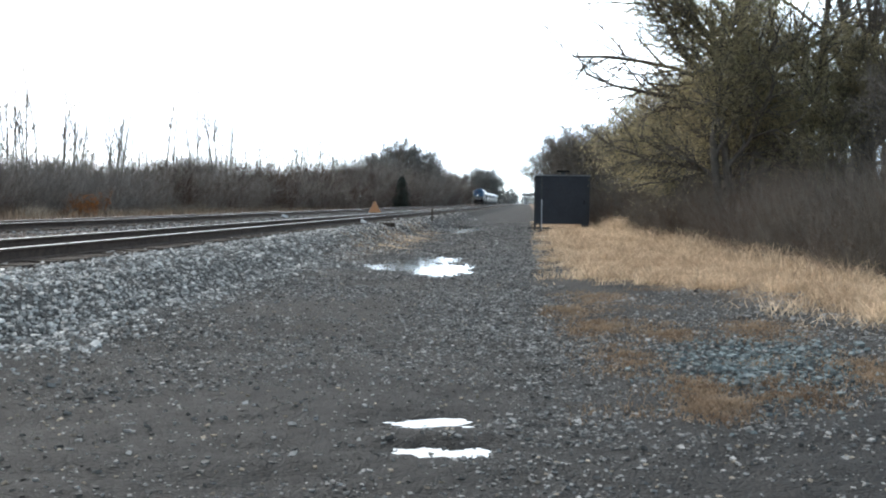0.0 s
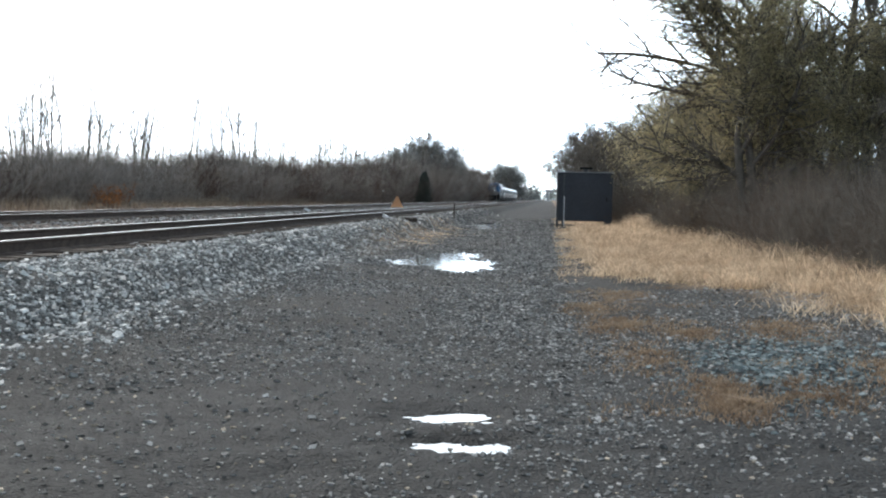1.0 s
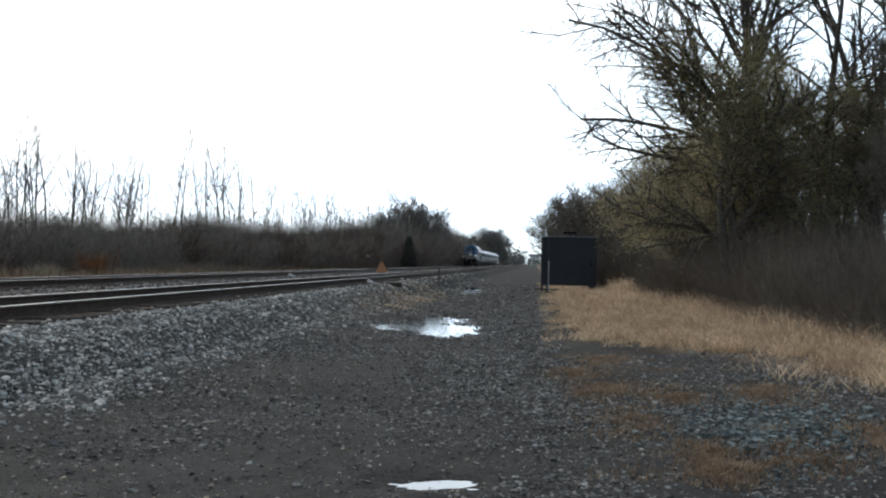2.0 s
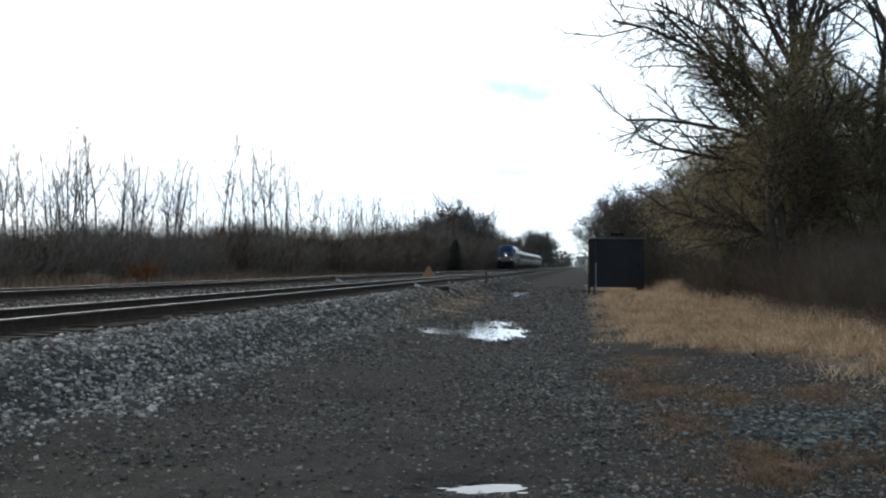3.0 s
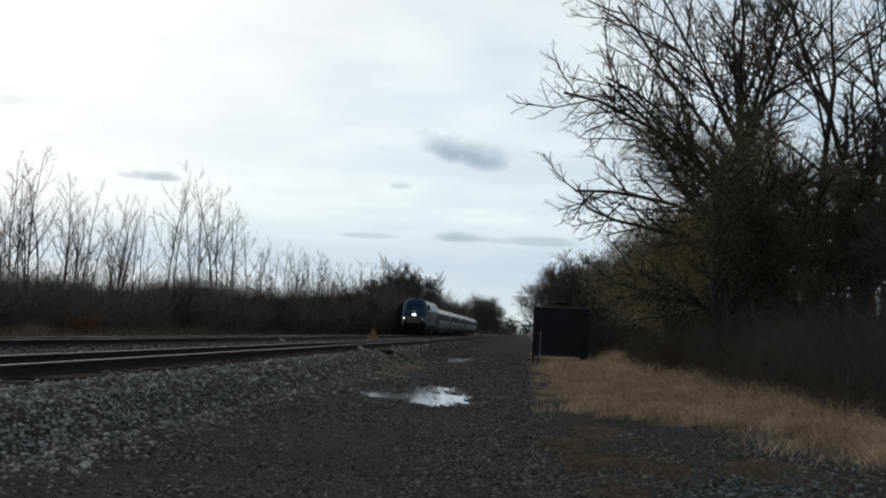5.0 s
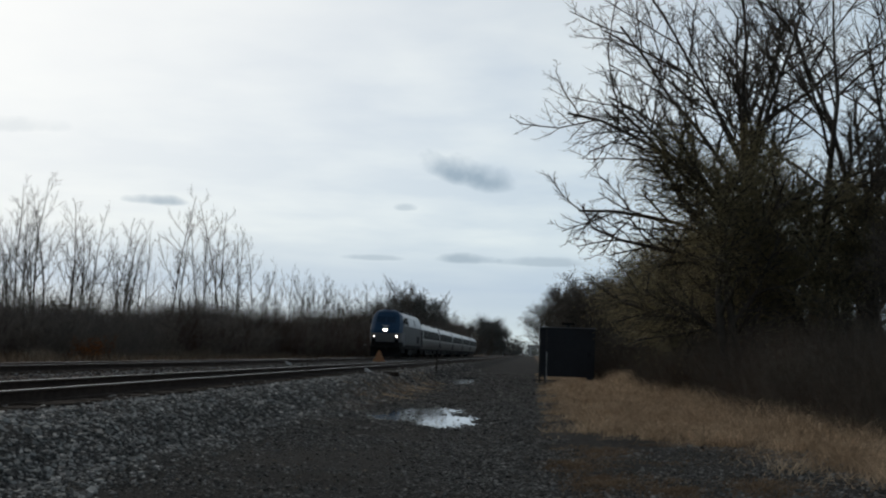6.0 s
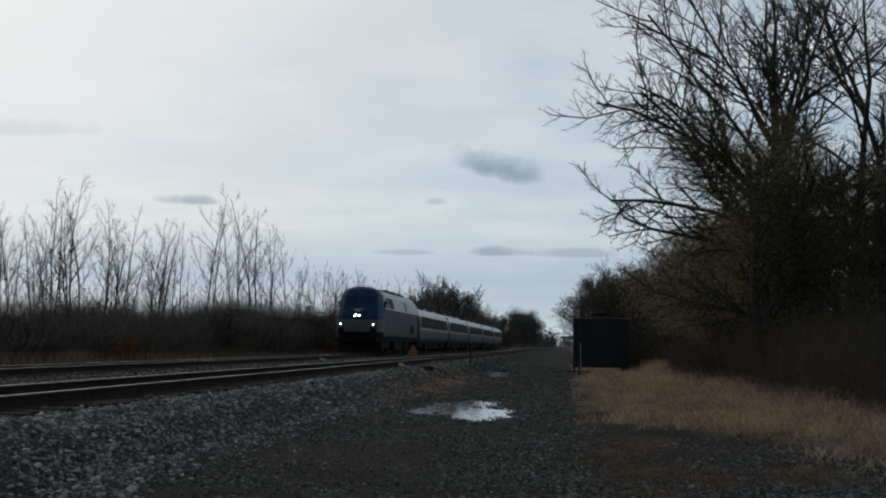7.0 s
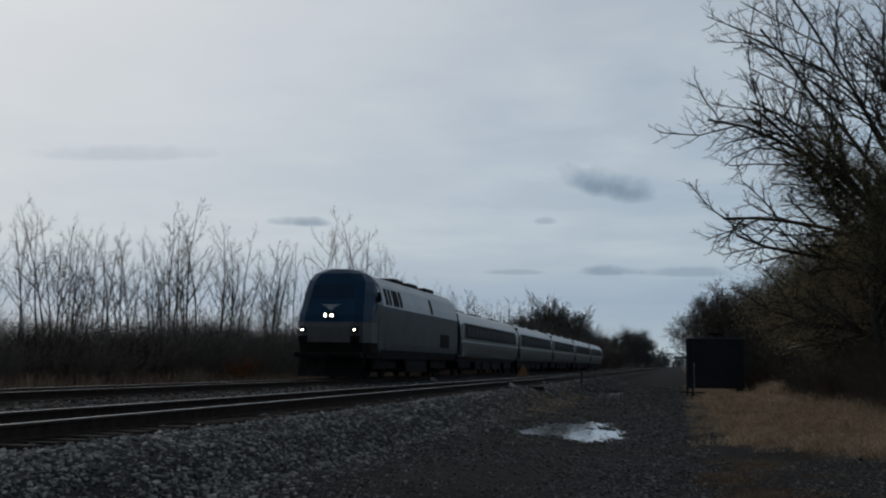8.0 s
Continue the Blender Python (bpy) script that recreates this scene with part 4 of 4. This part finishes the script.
# ---- shed and small things by the line ----
def build_shed():
    x0, x1, y0, y1 = 0.30, 3.02, 60.4, 63.4
    zb = ground_at(2, 60.8)
    e = tagged(new("equipment_shed"), "dark navy steel equipment shed raised on short legs", "shed")
    z0, z1 = zb + 0.24, zb + 2.62
    piece("body", Shape().box(x0, x1, y0, y1, z0, z1).mesh("body", SHED), e)
    for x, y, w in ((x0, y0 + 0.02, 0.09), (x0 + 0.26, y0 + 0.02, 0.09), (x1 - 0.38, y0 + 0.02, 0.36), (x0, y1 - 0.2, 0.12), (x1 - 0.2, y1 - 0.2, 0.16)):
        piece("leg", Shape().box(x, x + w, y, y + 0.14, zb - 0.1, z0).mesh("leg", SHED_EDGE), e)
    piece("roof", Shape().box(x0 - 0.05, x1 + 0.05, y0 - 0.07, y1 + 0.07, z1, z1 + 0.055, 0.02).mesh("roof", SHED_ROOF), e, "grey sheet roof with a worn rim")
    vent = piece("roof_vent", Shape().tube((x0 + 1.42, y0 + 0.9, z1 + 0.05), (x0 + 1.42, y0 + 0.9, z1 + 0.2), 0.12, n=12).mesh("roof_vent", SHED_EDGE), e)
    piece("vent_cap", Shape().box(x0 + 1.1, x0 + 1.74, y0 + 0.6, y0 + 1.2, z1 + 0.2, z1 + 0.29, 0.02).mesh("vent_cap", BLACK), vent)
    d = piece("door", Shape().box(x0 + 0.42, x1 - 0.1, y0 - 0.035, y0, z0 + 0.05, z1 - 0.1, 0.008).mesh("door", SHED), e, "wide dark steel door")
    piece("door_handle", Shape().box(x1 - 0.3, x1 - 0.26, y0 - 0.075, y0 - 0.035, z0 + 1.0, z0 + 1.2, 0.008).mesh("door_handle", BLACK), d)
    piece("corner_post", Shape().box(x0 - 0.01, x0 + 0.09, y0 - 0.03, y0, z0, z1 - 0.01).mesh("corner_post", SHED_EDGE), e)
    piece("door_frame", Shape().box(x0 + 0.3, x0 + 0.4, y0 - 0.03, y0, z0 - 0.1, z1 - 0.06).mesh("door_frame", SHED_EDGE), e)
    piece("conduit", Shape().tube((x0 + 0.37, y0 - 0.07, zb), (x0 + 0.37, y0 - 0.07, zb + 1.45), 0.028, n=10).mesh("conduit", PIPE), e, "grey conduit pipe")
    piece("skid", Shape().box(x0 - 0.3, x0 + 1.6, y0 + 0.05, y0 + 0.2, zb + 0.0, zb + 0.07).mesh("skid", SHED_EDGE), e)


build_shed()


def build_markers():
    # white marker blocks by the rails
    for x, y, z, turn in ((-11.8, 58.4, BED, 25), (-6.32, 46.5, 0.60, -35)):
        m = tagged(new("marker_block"), "small white painted marker board by the rails", "marker", "marker boards by the rails")
        m.matrix_basis = pose(x, y, z, 0, 24, turn)
        piece("board", Shape().box(-0.17, 0.15, -0.03, 0.03, 0.04, 0.16, 0.012).mesh("board", WHITE), m)
        piece("foot", Shape().box(-0.06, 0.06, -0.04, 0.04, -0.06, 0.05).mesh("foot", WOOD), m)
    t = tagged(new("triangle_marker"), "orange triangular marker board standing between the tracks", "marker")
    t.matrix_basis = pose(-10.75, 85, BED)
    tri = [(-0.44, 0.08), (0.44, 0.08), (0.05, 0.86), (-0.05, 0.86)]
    piece("board", Shape().loft([[(x, y, z) for x, z in tri] for y in (-0.02, 0.02)]).mesh("board", ORANGE), t)
    piece("stake", Shape().box(-0.04, 0.04, 0.022, 0.08, -0.2, 0.7).mesh("stake", WOOD), t)
    s = tagged(new("stake"), "thin dark wooden stake beside the road", "post")
    s.matrix_basis = pose(-5.25, 66.5, ground_at(-5.25, 66.5), 1.5, 1, 20)
    piece("post", Shape().box(-0.045, 0.045, -0.045, 0.045, -0.2, 0.74, 0.012).mesh("post", WOOD), s)
    piece("cap", Shape().box(-0.05, 0.05, -0.05, 0.05, 0.742, 0.8, 0.01).mesh("cap", RUST), s)
    w = tagged(new("marker_post"), "thin weathered marker post with a pale cap before brush", "post")
    w.matrix_basis = pose(-18.7, 135, ground_at(-18.7, 135), 1, 0.5, 10)
    piece("post", Shape().box(-0.05, 0.05, -0.04, 0.04, -0.2, 1.75, 0.012).mesh("post", WOOD), w)
    piece("cap", Shape().box(-0.055, 0.055, -0.045, 0.045, 1.752, 1.9, 0.012).mesh("cap", WHITE), w)
    d = tagged(new("debris_heap"), "low dark heap of ties and dirt beside the track", "debris")
    d.matrix_basis = pose(-5.75, 47.5, 0.56)
    for k in range(4):
        a = random.uniform(-0.5, 0.5)
        piece("old_tie", Shape().box(-0.45 + a * 0.4, 0.45 + a * 0.4, -0.12 + k * 0.3, 0.1 + k * 0.3, -0.12, 0.10, 0.02).mesh("old_tie", TIE), d)


build_markers()


# ---- train ----
def truck(parent, y, wheelbase, r, axles=2):
    """A bogie with wheelsets."""
    t = piece("truck", Shape().box(-1.22, -1.06, y - wheelbase / 2 - 0.7, y + wheelbase / 2 + 0.7, 0.42, 0.82).box(1.06, 1.22, y - wheelbase / 2 - 0.7, y + wheelbase / 2 + 0.7, 0.42, 0.82)
              .box(-1.06, 1.06, y - 0.4, y + 0.4, 0.45, 0.95).mesh("truck", BLACK), parent)
    for k in range(axles):
        yy = y + (k - (axles - 1) / 2) * wheelbase
        for s in (-1, 1):
            piece("wheel", Shape().tube((s * 0.70, yy, r), (s * 0.82, yy, r), r, n=20).tube((s * 0.66, yy, r), (s * 0.70, yy, r), r + 0.025, n=20).mesh("wheel", BLACK), t)
    return t


def profile(pts, y):
    return [(x, y, z) for x, z in pts] + [(-x, y, z) for x, z in reversed(pts) if x > 0]


def locomotive():
    e = tagged(new("locomotive"), "blue and silver diesel passenger locomotive with lit headlights", "locomotive")
    low = [(1.51, 1.22), (1.53, 1.5), (1.53, 3.08)]
    top = [(1.53, 3.08), (1.47, 3.42), (1.29, 4.0), (0.94, 4.36), (0.0, 4.50)]
    ys = (2.0, 8, 14, 20.6)
    piece("body", Shape().loft([profile(low, y) for y in ys]).mesh("body", SILVER_SHADED), e, "silver side with its shade put into the colour")
    roof = piece("roof", Shape().loft([profile(top, y) for y in ys]).mesh("roof", LIGHTSILVER), e, "sloping silver roof side with the sky's light in its colour")
    for y in (8.2, 11.4, 15.5):
        piece("roof_hatch", Shape().box(-0.75, 0.75, y, y + 2.0, 4.38, 4.63, 0.06).mesh("roof_hatch", BLACK), roof)

    def slices(rows):
        rings = []
        for z, yf, wf, ws in rows:
            rings.append([(-ws, 2.0, z), (-ws, yf + 1.0, z), (-wf - 0.12, yf + 0.22, z), (-wf + 0.2, yf, z), (wf - 0.2, yf, z), (wf + 0.12, yf + 0.22, z), (ws, yf + 1.0, z), (ws, 2.0, z)])
        return rings

    piece("lower_nose", Shape().loft(slices([(1.48, 0.04, 1.24, 1.53), (2.1, 0.0, 1.24, 1.53), (2.3, 0.02, 1.24, 1.53)])).mesh("lower_nose", SILVER_NOSE), e, "silver lower nose")
    nose = piece("upper_nose", Shape().loft(slices([(2.304, 0.02, 1.24, 1.53), (2.6, 0.10, 1.22, 1.53), (3.2, 0.46, 1.17, 1.50), (3.6, 0.68, 1.15, 1.45), (4.02, 0.90, 1.08, 1.36), (4.34, 1.08, 0.88, 1.12), (4.54, 1.36, 0.45, 0.65)])).mesh("upper_nose", BLUE), e, "blue sloping upper nose and cab front")
    piece("front_skirt", Shape().loft(slices([(1.0, 0.16, 1.18, 1.47), (1.476, 0.08, 1.2, 1.5)])).mesh("front_skirt", BLACK), e, "dark grimy front skirt")
    # added black strip stands in for the shadow under the body sides
    piece("side_skirt", Shape().loft([profile([(1.46, 1.0), (1.47, 1.216), (0.0, 1.216)], y) for y in (2.004, 20.5)]).mesh("side_skirt", BLACK), e, "black strip for the shadow below the side")
    piece("cab_roof", Shape().loft([profile([(1.536, 3.082), (1.476, 3.424), (1.295, 4.006), (0.944, 4.368), (0.0, 4.508)], y) for y in (2.004, 2.95)]).mesh("cab_roof", BLUE), roof, "blue paint wrapped over the cab roof")
    for s in (-1, 1):
        wedge = [(0.96, 2.302), (2.0, 2.302), (2.0, 3.06)]
        piece("side_panel", Shape().loft([[(s * x, y, z) for y, z in wedge] for x in (1.50, 1.537)]).mesh("side_panel", SILVER_SHADED), nose, "silver wedge below the slanted blue")
    for s in (-1, 1):
        xs = sorted((s * 0.06, s * 0.88))
        p = [(x, 0.46 + (z - 3.2) * 0.555 - d, z) for d in (0.02, -0.03) for x, z in ((xs[0], 3.3), (xs[1], 3.3), (xs[1] - 0.04 * s, 3.86), (xs[0], 3.86))]
        piece("windshield", Shape().loft([p[4:], p[:4]]).mesh("windshield", GLASS), nose)
    badge = [(-0.42, 3.02), (0.42, 3.02), (0.20, 2.93), (0.06, 2.78), (-0.06, 2.78), (-0.20, 2.93)]
    piece("emblem", Shape().loft([[(x, 0.46 - (3.2 - z) * 0.6 - d, z) for x, z in badge] for d in (0.0, 0.025)]).mesh("emblem", LIGHTSILVER), nose, "pale plain emblem")
    for a, b in ((2.35, 2.65), (3.55, 3.95), (4.25, 4.6), (5.0, 6.0), (6.3, 6.75), (13.2, 13.6)):
        for s in (-1, 1):
            cut = [(1.516, 3.16), (1.47, 3.42), (1.33, 3.87)]
            p = [[(s * (x + o), y, z) for x, z in cut for o in (0.02,)] + [(s * (x - 0.04), y, z) for x, z in reversed(cut)] for y in (a, b)]
            piece("side_window" if a < 3 else "side_grille", Shape().loft(p).mesh("side_window", GLASS if a < 3 else BLACK), roof)
    for s in (-1, 1):
        x = s * 1.535
        piece("equipment_door", Shape().box(min(x, x - s * 0.03), max(x, x - s * 0.03), 3.4, 4.1, 1.2, 2.9).mesh("equipment_door", SILVER_SHADED), e)
        piece("equipment_grille", Shape().box(min(x + s * 0.01, x - s * 0.03), max(x + s * 0.01, x - s * 0.03), 15.6, 18.0, 1.5, 2.2).mesh("equipment_grille", BLACK), e)
        piece("mirror", Shape().box(min(s * 1.5, s * 1.66), max(s * 1.5, s * 1.66), 1.95, 2.02, 3.2, 3.6).mesh("mirror", BLACK), e)
        piece("handrail", Shape().tube((s * 1.57, 2.25, 1.1), (s * 1.57, 2.25, 2.6), 0.02, n=6).mesh("handrail", PIPE), e)
        h = piece("headlight", Shape().tube((s * 0.13, -0.06, 2.56), (s * 0.13, 0.3, 2.56), 0.125, n=14).mesh("headlight", BLACK), e)
        piece("lens", Shape().tube((s * 0.13, -0.085, 2.56), (s * 0.13, -0.061, 2.56), 0.05, n=14).mesh("lens", LAMP), h, "brightly lit lens")
        d = piece("ditch_light", Shape().tube((s * 1.08, -0.06, 1.98), (s * 1.08, 0.1, 1.98), 0.14, n=14).mesh("ditch_light", BLACK), e)
        piece("lens", Shape().tube((s * 1.08, -0.085, 1.98), (s * 1.08, -0.061, 1.98), 0.034, n=14).mesh("lens", LAMP), d, "brightly lit lens")
        piece("marker_recess", Shape().box(s * 1.08 - 0.18, s * 1.08 + 0.18, -0.02, 0.1, 1.45, 1.75).mesh("marker_recess", BLACK), e)
    piece("anticlimber", Shape().box(-1.4, 1.4, -0.22, 0.3, 0.86, 1.08, 0.05).mesh("anticlimber", BLACK), e)
    piece("coupler", Shape().box(-0.16, 0.16, -0.75, 0.2, 0.72, 0.98, 0.05).mesh("coupler", BLACK), e)
    plow = [(-1.4, 0.35, 0.10), (0, -0.35, 0.10), (1.4, 0.35, 0.10), (1.35, 0.5, 0.86), (0, 0.0, 0.86), (-1.35, 0.5, 0.86)]
    piece("pilot_plow", Shape().add(plow + [(x, y + 0.08, z) for x, y, z in plow], [(0, 1, 4, 5), (1, 2, 3, 4), (11, 10, 7, 6), (10, 9, 8, 7), (5, 4, 10, 11), (4, 3, 9, 10), (0, 6, 7, 1), (1, 7, 8, 2), (0, 5, 11, 6), (2, 8, 9, 3)]).mesh("pilot_plow", BLACK), e)
    piece("underframe", Shape().box(-1.4, 1.4, 0.6, 20.4, 0.85, 1.0).mesh("underframe", BLACK), e)
    piece("fuel_tank", Shape().box(-1.35, 1.35, 8.2, 13.0, 0.25, 0.85, 0.1).mesh("fuel_tank", BLACK), e)
    truck(e, 4.6, 2.75, 0.5)
    truck(e, 16.6, 2.75, 0.5)
    return e


def passenger_car():
    e = tagged(new("passenger_car"), "round-sided stainless steel passenger coach with a dark window band", "train car", "coaches of the train")
    pts = [(1.36, 0.95), (1.50, 1.3), (1.585, 1.8), (1.60, 2.3), (1.575, 2.8), (1.47, 3.2), (1.25, 3.52), (0.85, 3.76), (0.4, 3.86), (0.0, 3.88)]
    ys = (0.0, 8, 17, 25.4)
    piece("shell", Shape().loft([profile(pts, y) for y in ys]).mesh("shell", STAINLESS, False), e)
    for s in (-1, 1):
        band = [(s * 1.61, 2.16), (s * 1.612, 2.32), (s * 1.592, 2.80), (s * 1.53, 3.06), (s * 1.38, 3.06), (s * 1.38, 2.16)]
        w = piece("window_band", Shape().loft([[(x, y, z) for x, z in band] for y in (1.4, 24.0)]).mesh("window_band", BLACK), e, "dark window band")
        for k in range(15):
            y = 2.2 + k * 1.45
            piece("window", Shape().loft([[(s * 1.626, yy, 2.3), (s * 1.604, yy, 2.82), (s * 1.56, yy, 2.82), (s * 1.56, yy, 2.3)] for yy in (y, y + 1.3)]).mesh("window", COACH_GLASS), w)
        piece("stripe", Shape().box(min(s * 1.58, s * 1.63), max(s * 1.58, s * 1.63), 0.3, 25.1, 1.93, 2.03).mesh("stripe", WHITE), e, "thin white stripe")
        for z in (1.15, 1.3, 1.45, 1.6, 1.75):
            x = s * float(lerp(z, [0.95, 1.3, 1.8], [1.36, 1.50, 1.585]))
            piece("rib", Shape().tube((x, 0.1, z), (x, 25.3, z), 0.011, n=6).mesh("rib", STAINLESS), e)
        piece("door", Shape().box(min(s * 1.55, s * 1.612), max(s * 1.55, s * 1.612), 0.45, 1.25, 1.1, 2.95).mesh("door", STAINLESS), e)
    # diaphragms widened into black blocks that stand in for the shaded car gap
    for y in (-0.28, 25.4):
        piece("diaphragm", Shape().box(-1.44, 1.44, y, y + 0.28, 1.0, 3.5).mesh("diaphragm", BLACK), e)
    for y, n in ((4.5, 3.0), (12.0, 2.2), (19.5, 3.2)):
        piece("roof_vent", Shape().box(-0.5, 0.5, y, y + n, 3.84, 3.98, 0.05).mesh("roof_vent", STAINLESS), e)
    piece("underframe", Shape().box(-1.3, 1.3, 0.3, 25.1, 0.78, 0.95).mesh("underframe", BLACK), e)
    for y0, y1 in ((7.2, 9.6), (10.2, 13.4), (14.0, 17.8)):
        piece("equipment_box", Shape().box(-1.25, 1.25, y0, y1, 0.32, 0.78, 0.05).mesh("equipment_box", BLACK), e)
    truck(e, 3.4, 2.6, 0.46)
    truck(e, 22.0, 2.6, 0.46)
    return e


LOCO = locomotive()
CARS = [passenger_car()]
for _ in range(4):
    CARS.append(copy_thing(CARS[0], pose(0, 0, 0)))
for k, car in enumerate(CARS[1:]):
    tagged(car, "last stainless steel coach at the rear of the train" if k == 3 else "")

# seconds and the distance of the locomotive's front along the track
TRAIN = [(0, 338.9), (0.5, 318.6), (1, 298.6), (1.5, 278.8), (2.2, 251.7), (3, 221.4), (3.5, 202.8), (4, 184.4), (4.5, 166.4), (5.2, 141.6), (6, 113.8), (6.5, 96.8), (7, 80.1), (7.5, 63.6), (8, 47.4)]


def motions():
    x, z = TRACK_X[1], RAIL_TOP
    walk(LOCO, [(t, pose(x, d, z)) for t, d in TRAIN])
    for k, car in enumerate(CARS):
        walk(car, [(t, pose(x, d + 21.3 + 26.0 * k, z)) for t, d in TRAIN])


motions()
